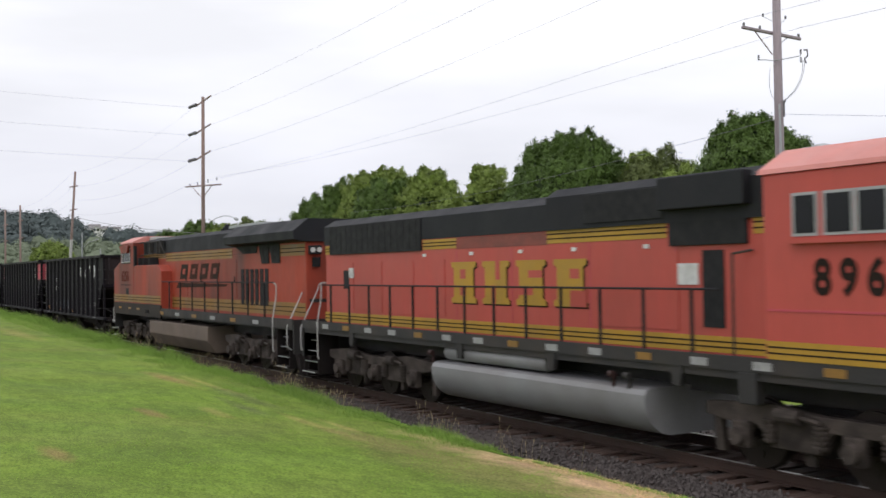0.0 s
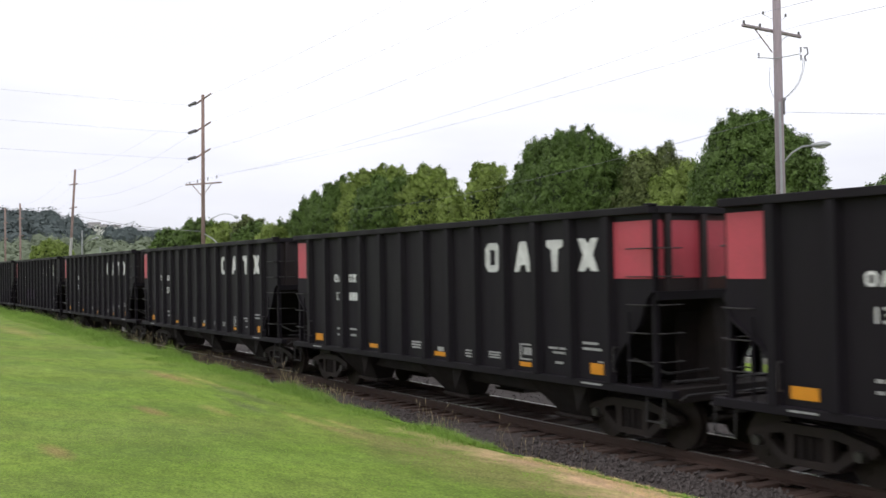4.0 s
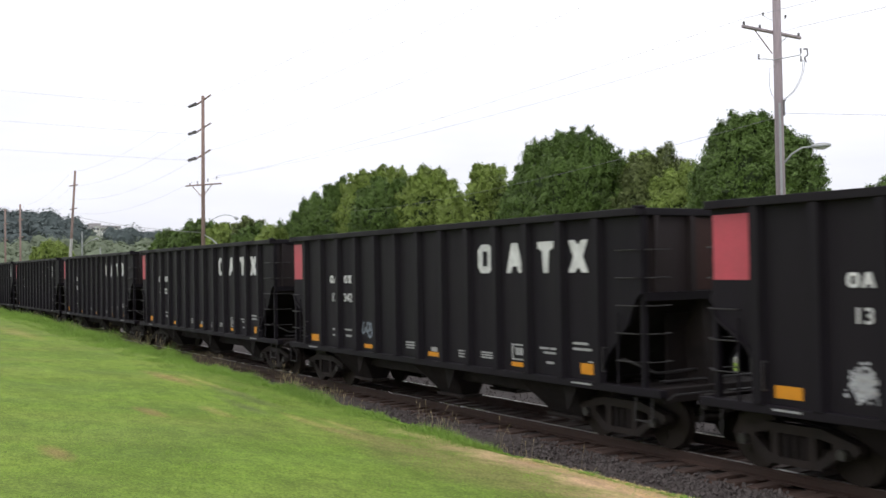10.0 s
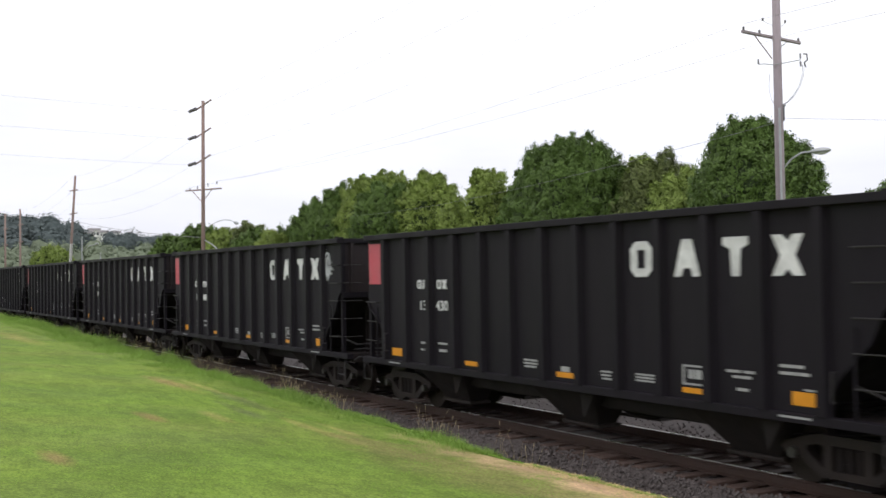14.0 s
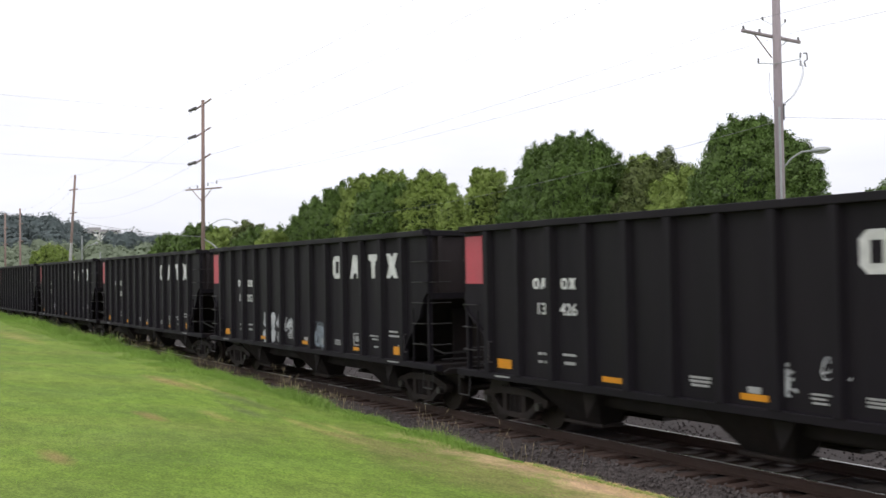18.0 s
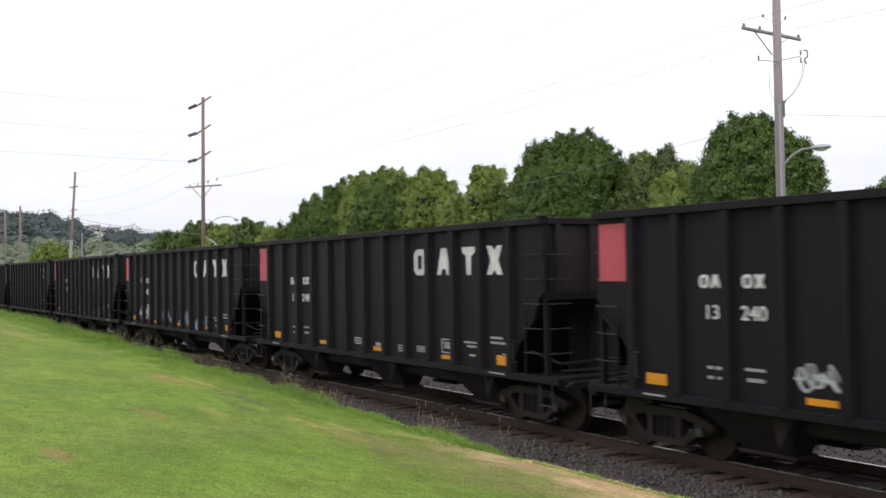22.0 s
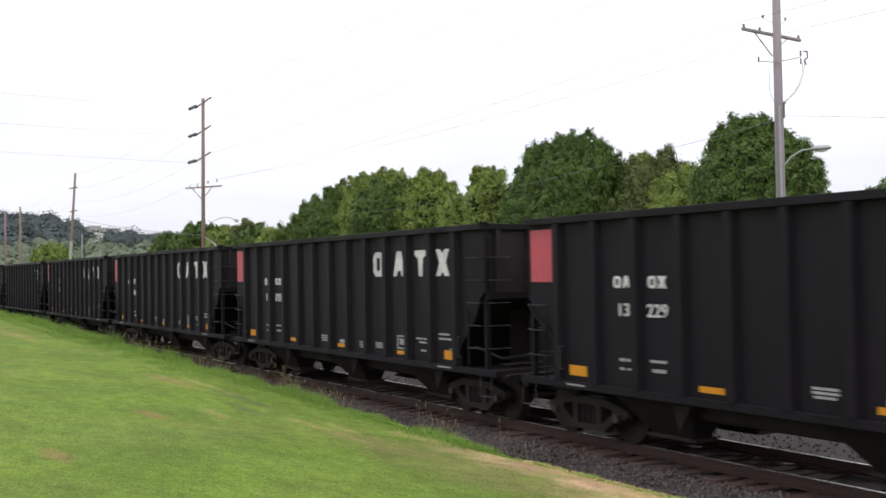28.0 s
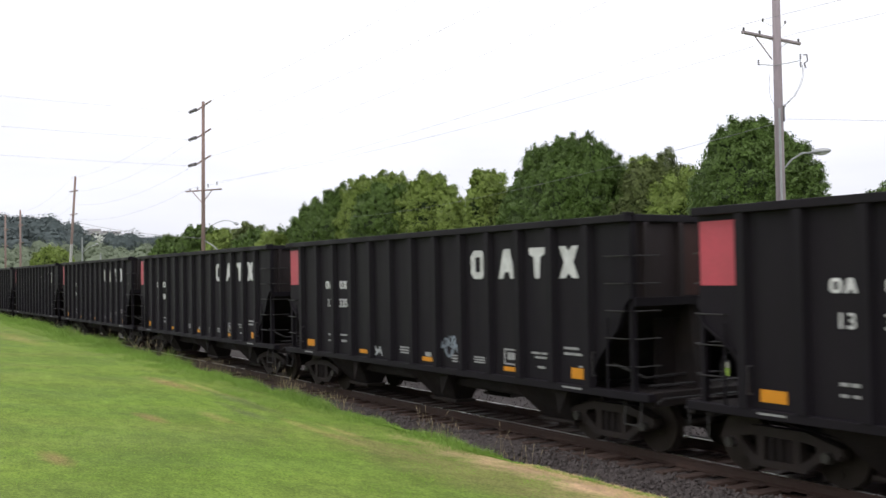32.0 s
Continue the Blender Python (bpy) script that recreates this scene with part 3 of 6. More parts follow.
def hopper_bogie(parent, x):
    g = part("bogie", box(box(B(), -0.2, 0.2, -0.95, 0.95, 0.38, 0.62, 0.02), -0.25, 0.25, -0.3, 0.3, 0.6, 0.78), M["under"], parent)
    g.location.x = x
    bars = [[(-1.14, 0.50), (-1.10, 0.60), (-0.5, 0.76), (0.5, 0.76), (1.10, 0.60), (1.14, 0.50), (0.45, 0.62), (-0.45, 0.62)], [(-0.5, 0.17), (0.5, 0.17), (0.5, 0.27), (-0.5, 0.27)],
            [(-0.98, 0.54), (-0.80, 0.58), (-0.36, 0.26), (-0.46, 0.17)], [(0.98, 0.54), (0.80, 0.58), (0.36, 0.26), (0.46, 0.17)], [(-0.40, 0.25), (-0.26, 0.25), (-0.26, 0.66), (-0.40, 0.66)], [(0.40, 0.25), (0.26, 0.25), (0.26, 0.66), (0.40, 0.66)],
            [(-1.10, 0.55), (-0.68, 0.60), (-0.70, 0.50), (-1.08, 0.44)], [(1.10, 0.55), (0.68, 0.60), (0.70, 0.50), (1.08, 0.44)]]
    for s in (-1, 1):
        bm = B()
        for o in bars:
            slab(bm, o, s * 0.93, s * 1.10)
        part("side_frame", bm, M["cast"], g)
        sp = B()
        for k in (-0.16, 0.0, 0.16):
            rod(sp, (k, s * 1.02, 0.27), (k, s * 1.02, 0.60), 0.065, n=10)
        part("spring", sp, M["under"], g)
        for k in (-0.89, 0.89):
            part("bearing_cap", rod(B(), (k, s * 1.06, 0.457), (k, s * 1.19, 0.457), 0.09, 0.075, 14), M["hub"], g)
    for k in (-0.89, 0.89):
        wheelset(g, 0.457, k)
    return g


def hopper_car():
    car = thing("hopper_car", "black steel open-top hopper car with a red end panel", "hopper car", "hopper cars of the train")
    front = [(7.13, 2.66), (7.00, 2.56), (6.78, 2.12), (6.28, 1.62), (6.12, 1.35), (6.12, 1.08)]
    back = [(-6.40, 1.08), (-6.40, 1.52), (-6.70, 1.92), (-7.25, 2.28), (-7.37, 2.45)]
    out = [(-7.37, 3.93), (7.13, 3.93)] + front + back
    post = None
    for s in (-1, 1):
        part("side_sheet", slab(B(), out, s * 1.50, s * 1.52), M["black"], car)
        part("top_chord", box(B(), -7.42, 7.18, *sorted((s * 1.47, s * 1.65)), 3.905, 4.03, 0.012), M["black"], car)
        part("corner_cap", box(B(), 7.06, 7.20, *sorted((s * 1.45, s * 1.64)), 4.03, 4.065, 0.01), M["black"], car)
        part("side_sill", box(B(), -7.62, 7.62, *sorted((s * 1.44, s * 1.61)), 0.955, 1.085, 0.01), M["black"], car)
        part("edge_flange", slab(B(), front + [(x + 0.04, z - 0.03) for x, z in front[::-1]], s * 1.47, s * 1.57), M["black"], car)
        part("edge_flange", slab(B(), back + [(x - 0.04, z - 0.03) for x, z in back[::-1]], s * 1.47, s * 1.57), M["black"], car)
        for x in RIBS:
            if post is None:
                bm = B()
                a = [bm.verts.new((px, py, z)) for z in (1.085, 3.905) for px, py in ((-0.12, -1.52), (-0.075, -1.635), (0.075, -1.635), (0.12, -1.52))]
                for i, j in ((0, 1), (1, 2), (2, 3)):
                    bm.faces.new((a[i], a[j], a[j + 4], a[i + 4]))
                bm.faces.new(a[3::-1])
                bm.faces.new(a[4:])
                post = part("side_post", bm, M["black"], car)
                post.location.x = x
            else:
                again(post, x if s < 0 else -x, 0, 0, 0 if s < 0 else 180)
    for s in (-1, 1):
        part("end_sheet", box(B(), *sorted((s * 7.20 - 0.12, s * 7.225 - 0.12)), -1.50, 1.50, 2.60, 3.93), M["black_end"], car)
        part("end_chord", box(B(), *sorted((s * 7.18 - 0.12, s * 7.32 - 0.12)), -1.47, 1.47, 3.905, 4.03, 0.012), M["black"], car)
        part("end_beam", box(B(), *sorted((s * 7.18 - 0.12, s * 7.34 - 0.12)), -1.50, 1.50, 2.50, 2.64), M["black"], car)
        if s > 0:
            part("end_panel", box(B(), 7.105, 7.111, -0.30, 1.42, 2.66, 3.88), M["end_red"], car, "dull dark red end panel")
        for y in (-1.22, -0.42, 0.42, 1.22):
            part("end_post", box(B(), *sorted((s * 7.225 - 0.12, s * 7.33 - 0.12)), y - 0.05, y + 0.05, 2.62, 3.905), M["black_end"], car)
        bm = B()
        slab(bm, [(s * 7.15 - 0.12, 2.60), (s * 7.19 - 0.12, 2.60), (s * 5.0, 0.95), (s * 4.9, 0.95)], -1.49, 1.49)
        part("slope_sheet", bm, M["under"], car)
        for y in (-1.46, 1.46):
            part("corner_post", box(B(), *sorted((s * 7.20 - 0.12, s * 7.28 - 0.12)), y - 0.05, y + 0.05, 1.08, 3.905), M["black"], car)
            yy = y + math.copysign(0.16, y)
            rung = part("rung", pipe(B(), [(s * 6.72 - 0.12, y, 0), (s * 6.72 - 0.12, yy, 0), (s * 7.22 - 0.12, yy, 0), (s * 7.22 - 0.12, y, 0)], 0.012, 5), M["rung"], car)
            rung.location.z = 1.50
            for z in (1.96, 2.42) if s < 0 else (1.96, 2.42, 2.88, 3.34):
                again(rung, 0, 0, z)
            rung = part("end_rung", pipe(B(), [(s * 7.26 - 0.12, y, 0), (s * 7.42 - 0.12, y, 0), (s * 7.42 - 0.12, y * 0.70, 0), (s * 7.26 - 0.12, y * 0.70, 0)], 0.012, 5), M["rung"], car)
            rung.location.z = 1.50
            for z in (1.96, 2.42, 2.88, 3.34):
                again(rung, 0, 0, z)
        part("ladder_rail", box(B(), *sorted((s * 6.70 - 0.12, s * 6.73 - 0.12)), -1.60, -1.57, 1.08, 2.3), M["black"], car)
        part("brake_rigging", pipe(pipe(B(), [(s * 6.5 - 0.12, -1.3, 1.5), (s * 6.9 - 0.12, -0.9, 1.25), (s * 7.1 - 0.12, -0.2, 1.3)], 0.025), [(s * 7.3 - 0.12, -1.2, 1.16), (s * 7.3 - 0.12, 1.2, 1.16)], 0.02), M["rung"], car)
        part("uncoupling_lever", pipe(B(), [(s * 7.72 - 0.12, -1.42, 0.92), (s * 7.76 - 0.12, -1.3, 1.0), (s * 7.76 - 0.12, -0.3, 1.0), (s * 7.85 - 0.12, -0.05, 0.95)], 0.016), M["rung"], car)
        part("grab_handle", pipe(B(), [(s * 6.3, -1.6, 1.30), (s * 6.3, -1.68, 1.30), (s * 6.3, -1.68, 1.70), (s * 6.3, -1.6, 1.70)], 0.014), M["rung"], car)
        part("sill_step", pipe(B(), [(s * 7.1 - 0.12, -1.55, 0.96), (s * 7.1 - 0.12, -1.57, 0.55), (s * 7.5 - 0.12, -1.57, 0.55), (s * 7.5 - 0.12, -1.55, 0.96)], 0.016), M["rung"], car)
        part("end_sill", box(B(), *sorted((s * 7.50 - 0.12, s * 7.66 - 0.12)), -1.44, 1.44, 0.86, 1.09, 0.01), M["under"], car)
        part("end_platform", box(B(), *sorted((s * 6.1, s * 7.50 - 0.12)), -1.44, 1.44, 1.0, 1.04), M["under"], car)
        part("support_plate", slab(B(), [(s * 7.1 - 0.12, 2.5), (s * 7.2 - 0.12, 2.5), (s * 7.35 - 0.12, 1.04), (s * 6.2, 1.04)], -0.16, 0.16), M["under"], car)
        part("support_plate", box(B(), *sorted((s * 6.8 - 0.12, s * 6.84 - 0.12)), -0.62, 0.5, 1.04, 2.25), M["under"], car)
        bm = box(B(), *sorted((s * 7.6 - 0.12, s * 7.90 - 0.12)), -0.10, 0.10, 0.76, 0.98, 0.02)
        box(bm, *sorted((s * 7.86 - 0.12, s * 8.06 - 0.12)), -0.17, 0.15, 0.70, 1.02, 0.04)
        part("coupler", bm, M["cast"], car)
        hose = pipe(B(), [(s * 7.7 - 0.12, 0.35, 0.85), (s * 7.9 - 0.12, 0.4, 0.55), (s * 8.03 - 0.12, 0.2, 0.42)], 0.025)
        part("air_hose", hose, M["rubber"], car)
        hopper_bogie(car, 6.06 if s > 0 else -6.30)
    part("brake_cylinder", rod(rod(B(), (-6.6, -0.9, 1.32), (-6.6, 0.2, 1.32), 0.17, n=14), (-6.3, 0.3, 1.4), (-6.3, 1.1, 1.4), 0.22, n=14), M["under"], car)
    part("brake_wheel", rod(rod(B(), (-7.36, 0.55, 2.1), (-7.42, 0.55, 2.1), 0.28, n=18), (-7.2, 0.55, 2.1), (-7.4, 0.55, 2.1), 0.04), M["under"], car)
    part("centre_sill", box(B(), -7.6, 7.6, -0.17, 0.17, 0.62, 0.98), M["under"], car)
    part("hopper_floor", slab(B(), [(-5.3, 1.06), (5.3, 1.06), (4.7, 0.68), (-4.9, 0.68)], -1.1, 1.1), M["under"], car)
    for c in (-4.25, 0.1, 4.3):
        for s in (-1, 1):
            bm = B()
            top = [bm.verts.new((x, s * y, 0.96)) for x, y in ((c - 0.95, 0.45), (c + 0.95, 0.45), (c + 0.95, 1.42), (c - 0.95, 1.42))]
            low = [bm.verts.new((x, s * y, 0.30)) for x, y in ((c - 0.46, 0.5), (c + 0.46, 0.5), (c + 0.46, 0.92), (c - 0.46, 0.92))]
            sides = [bm.faces.new((top[m], top[(m + 1) % 4], low[(m + 1) % 4], low[m])) for m in range(4)] + [bm.faces.new(top), bm.faces.new(low[::-1])]
            bmesh.ops.recalc_face_normals(bm, faces=sides)
            bay = part("hopper_bay", bm, M["under"], car)
            part("bay_gusset", slab(B(), [(c + 0.50, 0.95), (c + 0.93, 0.95), (c + 0.62, 0.46)], *sorted((s * 1.36, s * 1.38))), M["under"], bay)
            part("discharge_gate", box(B(), c - 0.56, c + 0.56, *sorted((s * 0.46, s * 0.98)), 0.235, 0.30, 0.01), M["cast"], bay)
    part("brake_rod", pipe(B(), [(-5.0, 0.45, 0.55), (-2.4, 0.5, 0.60), (0.4, 0.5, 0.60), (4.6, 0.45, 0.55)], 0.022), M["under"], car)
    part("air_pipe", pipe(B(), [(-6.9, -0.8, 0.86), (-4.9, -0.95, 0.64), (4.7, -0.95, 0.64), (6.9, -0.8, 0.86)], 0.02), M["under"], car)
    y0, y1 = -1.527, -1.519
    part("red_panel", box(B(), -7.35, -6.60, y0, y1, 2.85, 3.82), M["red"], car, "faded red rotary-end panel")
    for x0, x1, z0, z1 in ((-6.22, -5.74, 1.19, 1.37), (-3.01, -2.49, 1.17, 1.265), (0.13, 0.65, 1.17, 1.265), (3.37, 3.88, 1.175, 1.26), (5.51, 6.0, 1.19, 1.38)):
        part("reflector", box(B(), x0, x1, y0, y1, z0, z1), M["amber"], car, "amber reflective sheet")
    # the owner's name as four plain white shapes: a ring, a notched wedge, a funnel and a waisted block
    def ring(x, z, w, t, c, hx, hz):
        outer = [(c, 0), (w - c, 0), (w, c), (w, t - c), (w - c, t), (c, t), (0, t - c), (0, c)]
        hole = [(hx, hz), (hx, t - hz), (w - hx, t - hz), (w - hx, hz)]
        loop = outer + outer[:1] + [(hole[0][0], hole[0][1])] + hole[1:] + [(hole[0][0] + 0.002, hole[0][1]), (c + 0.002, 0)]
        return [(x + a, z + b) for a, b in loop]

    def moved(x, z, pts):
        return [(x + a, z + b) for a, b in pts]

    wedge = [(0, 0), (0.16, 0), (0.21, 0.13), (0.36, 0.13), (0.41, 0), (0.57, 0), (0.39, 0.58), (0.18, 0.58)]
    funnel = [(0, 0.58), (0.49, 0.58), (0.49, 0.46), (0.35, 0.40), (0.32, 0), (0.17, 0), (0.14, 0.40), (0, 0.46)]
    waist = [(0, 0.58), (0.18, 0.58), (0.28, 0.48), (0.38, 0.58), (0.56, 0.58), (0.41, 0.29), (0.56, 0), (0.38, 0), (0.28, 0.10), (0.18, 0), (0, 0), (0.15, 0.29)]
    for out_, what in ((ring(2.22, 2.975, 0.52, 0.58, 0.12, 0.17, 0.14), "eight-sided ring"), (moved(3.24, 2.975, wedge), "notched wedge"), (moved(4.28, 2.975, funnel), "funnel shape"), (moved(5.21, 2.975, waist), "waisted block")):
        part("name_shape", slab(B(), out_, y0, y1), M["white"], car, "white painted " + what)
    small = 0.36
    for x0 in (-4.98, -4.12):
        bm = slab(B(), ring(x0, 2.75, 0.19, 0.20, 0.045, 0.055, 0.045), y0, y1)
        slab(bm, moved(x0 + 0.225, 2.75, [(a * small, b * small * 0.97) for a, b in (wedge if x0 < -4.5 else waist)]), y0, y1)
        part("owner_mark", bm, M["white"], car, "pair of small white shapes")
    bars = [(-4.85, -4.72, 1.55, .025), (-4.68, -4.5, 1.55, .025), (-4.85, -4.72, 1.40, .022), (-4.65, -4.52, 1.40, .022), (-4.10, -3.72, 1.57, .022), (-4.06, -3.74, 1.42, .028),
            (-0.90, -0.45, 1.42, .018), (-0.90, -0.45, 1.36, .018), (-0.87, -0.50, 1.30, .018), (1.40, 1.75, 1.36, .015), (1.40, 1.65, 1.30, .015), (1.42, 1.68, 1.24, .015),
            (2.28, 2.85, 1.38, .015), (2.28, 2.85, 1.33, .015), (2.28, 2.85, 1.28, .015), (4.30, 4.58, 1.58, .02), (4.62, 4.88, 1.58, .02), (4.42, 4.78, 1.50, .02), (4.50, 4.72, 1.32, .022),
            (5.30, 5.72, 1.72, .022), (5.30, 5.82, 1.62, .022), (5.72, 5.98, 1.41, .014)]
    for x0, x1, z, h in bars:
        part("stencil_bar", box(B(), x0, x1, y0, y1, z - h, z + h), M["grey_mark"], car)
    part("data_plate", box(B(), 0.27, 0.52, y0, y1, 1.275, 1.37), M["grey_mark"], car)
    bm = B()
    for a in ((3.38, 3.86, 1.58, 1.61), (3.38, 3.86, 1.30, 1.33), (3.38, 3.42, 1.33, 1.58), (3.82, 3.86, 1.33, 1.58), (3.5, 3.62, 1.40, 1.54), (3.64, 3.80, 1.40, 1.54)):
        box(bm, a[0], a[1], y0, y1, a[2], a[3])
    part("data_panel", bm, M["grey_mark"], car)
    part("sill_mark", box(B(), 5.35, 5.9, -1.617, -1.608, 1.02, 1.05), M["grey_mark"], car)
    part("sill_mark", box(B(), -6.2, -5.7, -1.617, -1.608, 1.02, 1.05), M["grey_mark"], car)
    return car


LETTERS = []


def lettering(text, size, squeeze, x, z, parent, material, y, bold=0.012):
    """Numbers in the built-in font, to stand on a side that faces -y."""
    cu = bpy.data.curves.new("number", "FONT")
    cu.body, cu.size, cu.extrude, cu.offset = text, size, 0.004, bold * size
    LETTERS.append((new("number_source", cu), squeeze, x, z, parent, material, y))


def set_letters():
    """Turn all the numbers into meshes."""
    deps = bpy.context.evaluated_depsgraph_get()
    made = [bpy.data.meshes.new_from_object(row[0].evaluated_get(deps)) for row in LETTERS]
    for me, (ob, squeeze, x, z, parent, material, y) in zip(made, LETTERS):
        bpy.data.objects.remove(ob)
        me.transform(Matrix.Diagonal((squeeze, 1, 1, 1)))
        me.transform(Euler((radians(90), 0, 0)).to_matrix().to_4x4())
        me.materials.clear()
        me.materials.append(material)
        o = new("number", me)
        o.parent = parent
        o.location = (x, y, z)


def ribbon(bm, pts, width, y):
    """A painted stroke of even width along points in x and z."""
    prev = None
    for n_, p in enumerate(pts):
        a, b = Vector(pts[max(n_ - 1, 0)]), Vector(pts[min(n_ + 1, len(pts) - 1)])
        t = (b - a).normalized() if (b - a).length > 1e-6 else Vector((1, 0))
        off = Vector((-t.y, t.x)) * width / 2
        cur = [bm.verts.new((q.x, y, q.y)) for q in (Vector(p) + off, Vector(p) - off)]
        if prev:
            bm.faces.new((prev[0], prev[1], cur[1], cur[0]))
        prev = cur


def tag(parent, x0, x1, z0, z1, material, seed, style="scrawl", width=0.05):
    """Unreadable sprayed paint on the near side: a looping scrawl, swollen bubbles or a faded smudge."""
    r = random.Random(seed)
    bm = B()
    w, h, mx, mz = x1 - x0, z1 - z0, (x0 + x1) / 2, (z0 + z1) / 2
    if style == "scrawl":
        for k in range(2):
            turns = w / h * r.uniform(2.2, 3.0)
            ph, bend = r.uniform(0, 6), r.uniform(0.3, 0.9)
            pts = []
            for i in range(70):
                u = i / 69
                a = 6.283 * turns * u + ph
                pts.append((x0 + w * (0.06 + 0.88 * u) + 0.11 * h * math.sin(a + bend) * 2, mz + h * 0.46 * math.sin(a * 0.93) * (0.55 + 0.45 * math.sin(u * 9 + ph))))
            ribbon(bm, pts, width * r.uniform(0.6, 1.0), -1.5235 - 0.0006 * k)
    elif style == "bubble":
        count = max(2, round(w / h * 1.6))
        for k in range(count):
            cx = x0 + w * (k + 0.5) / count
            for m in range(2):
                cz = mz + h * (0.24 if m else -0.24) + r.uniform(-0.04, 0.04) * h
                rx, rz = w / count * r.uniform(0.34, 0.48), h * r.uniform(0.20, 0.28)
                ph = r.uniform(0, 6)
                rim_ = [(cx + r.uniform(-0.02, 0.02) + rx * math.cos(a) * (1 + 0.24 * math.sin(3 * a + ph)), cz + rz * math.sin(a) * (1 + 0.16 * math.sin(2 * a + ph))) for a in [6.283 * i / 22 for i in range(22)]]
                bm.faces.new([bm.verts.new((a, -1.5235 - 0.0005 * m - 0.0002 * k, b)) for a, b in rim_])
    else:
        for k in range(int(420 * w * h / 0.5)):
            cx, cz = mx + r.gauss(0, 0.19) * w, mz + r.gauss(0, 0.20) * h
            e = r.uniform(0.012, 0.04)
            ph = r.uniform(0, 6)
            bm.faces.new([bm.verts.new((cx + e * r.uniform(0.6, 1.2) * math.cos(ph + a), -1.5232 - 0.000004 * k, cz + e * r.uniform(0.6, 1.2) * math.sin(ph + a))) for a in (0, 1.05, 2.1, 3.14, 4.2, 5.24)])
        for k in range(5):
            a, c0, c1, q = r.uniform(0, 6), mx + r.uniform(-0.3, 0.3) * w, mz + r.uniform(-0.3, 0.3) * h, r.uniform(0.12, 0.24)
            ribbon(bm, [(c0 + q * w * math.cos(a + i * 0.35), c1 + q * h * math.sin(a + i * 0.35)) for i in range(12)], width * 0.8, -1.5252 - 0.0002 * k)
    return tagged(part("sprayed_tag", bm, material, parent), kind="stuff")


PITCH = 16.1


def train(t):
    """How far the rear edge of the leading hopper car has come."""
    ease_in = float(np.interp(t, (0, 3, 6, 9, 10, 11, 12, 13, 19, 23, 24.5, 28, 29.5, 31, 32), (0, 0, 0.05, -0.08, 0.04, 0.14, 0.07, 0, 0, 0.10, 0.10, -0.11, 0, 0.03, 0.14)))
    return -65.10 + 13.580 * t - 0.017694 * t * t + 0.00022084 * t ** 3 + ease_in


NUMBERS = {0: "334", 2: "274", 3: "225", 4: "416", 5: "243", 6: "342", 7: "221", 8: "285", 9: "430", 11: "340", 12: "426", 13: "352", 14: "303", 15: "240", 16: "248", 17: "424", 18: "321", 20: "229", 21: "338", 22: "388", 23: "392", 24: "335"}
first = hopper_car()
cars = [first] + [copy_thing(first, Matrix()) for _ in range(28)]
for k, car in enumerate(cars):
    car.location = (train(0) + 7.25 - PITCH * k, TRACK, 0)
    lettering("13", 0.30, 1.12, -4.90, 2.285, car, M["white"], -1.527)
    if k in NUMBERS:
        lettering(NUMBERS[k], 0.30, 1.12, -4.16, 2.285, car, M["white"], -1.527)
    else:
        bm = B()
        for i in range(3):
            box(bm, -4.10 + i * 0.16, -3.98 + i * 0.16, -1.527, -1.519, 2.29, 2.49)
        part("number", bm, M["white"], car)
TAGS = {0: [(-3.2, -0.2, 1.2, 1.95, "tag_blue", "scrawl", 0.08)], 4: [(-3.4, -0.6, 1.48, 2.12, "tag_purple", "bubble", 0.1)],
        5: [(-5.0, -4.5, 1.25, 1.75, "tag_white", "fade", 0.05), (-4.15, -3.5, 1.12, 1.5, "tag_white", "bubble", 0.05), (-2.1, -1.3, 1.12, 1.78, "tag_white", "fade", 0.06), (0.05, 0.75, 1.30, 2.0, "tag_pale", "fade", 0.10), (1.0, 1.75, 1.1, 1.65, "tag_white", "bubble", 0.06), (2.05, 2.8, 1.15, 1.90, "tag_white", "bubble", 0.07)],
        6: [(-3.1, -2.5, 1.42, 1.85, "tag_pale", "scrawl", 0.05)], 12: [(0.7, 1.1, 1.25, 1.8, "tag_white", "fade", 0.05), (1.6, 2.0, 1.5, 1.9, "tag_white", "scrawl", 0.03), (3.2, 3.8, 1.3, 1.95, "tag_white", "fade", 0.05), (4.5, 4.9, 1.5, 1.9, "tag_white", "scrawl", 0.03)],
        13: [(-2.9, -1.2, 1.05, 1.95, "tag_white", "bubble", 0.1), (-1.1, -0.36, 1.42, 1.88, "tag_white", "scrawl", 0.06), (0.98, 1.77, 1.1, 1.85, "tag_pale", "fade", 0.10)],
        15: [(-3.2, -2.42, 1.32, 1.75, "tag_white", "scrawl", 0.045)], 10: [(6.10, 6.60, 2.95, 3.65, "tag_white", "fade", 0.06)],
        17: [(-5.2, -3.6, 1.18, 1.95, "tag_white", "scrawl", 0.075), (-1.9, -0.8, 1.3, 1.75, "tag_pale", "scrawl", 0.05), (1.0, 1.8, 1.22, 1.75, "tag_pale", "fade", 0.08), (2.3, 3.0, 1.15, 1.5, "tag_white", "fade", 0.06)],
        24: [(1.0, 1.7, 1.3, 1.85, "tag_pale", "scrawl", 0.06), (-2.4, -1.8, 1.15, 1.4, "tag_white", "scrawl", 0.035)]}
for k, rows in TAGS.items():
    for i, (a, b, c, d, mname, style, w) in enumerate(rows):
        tag(cars[k], a, b, c, d, M[mname], 100 * k + i, style, w)
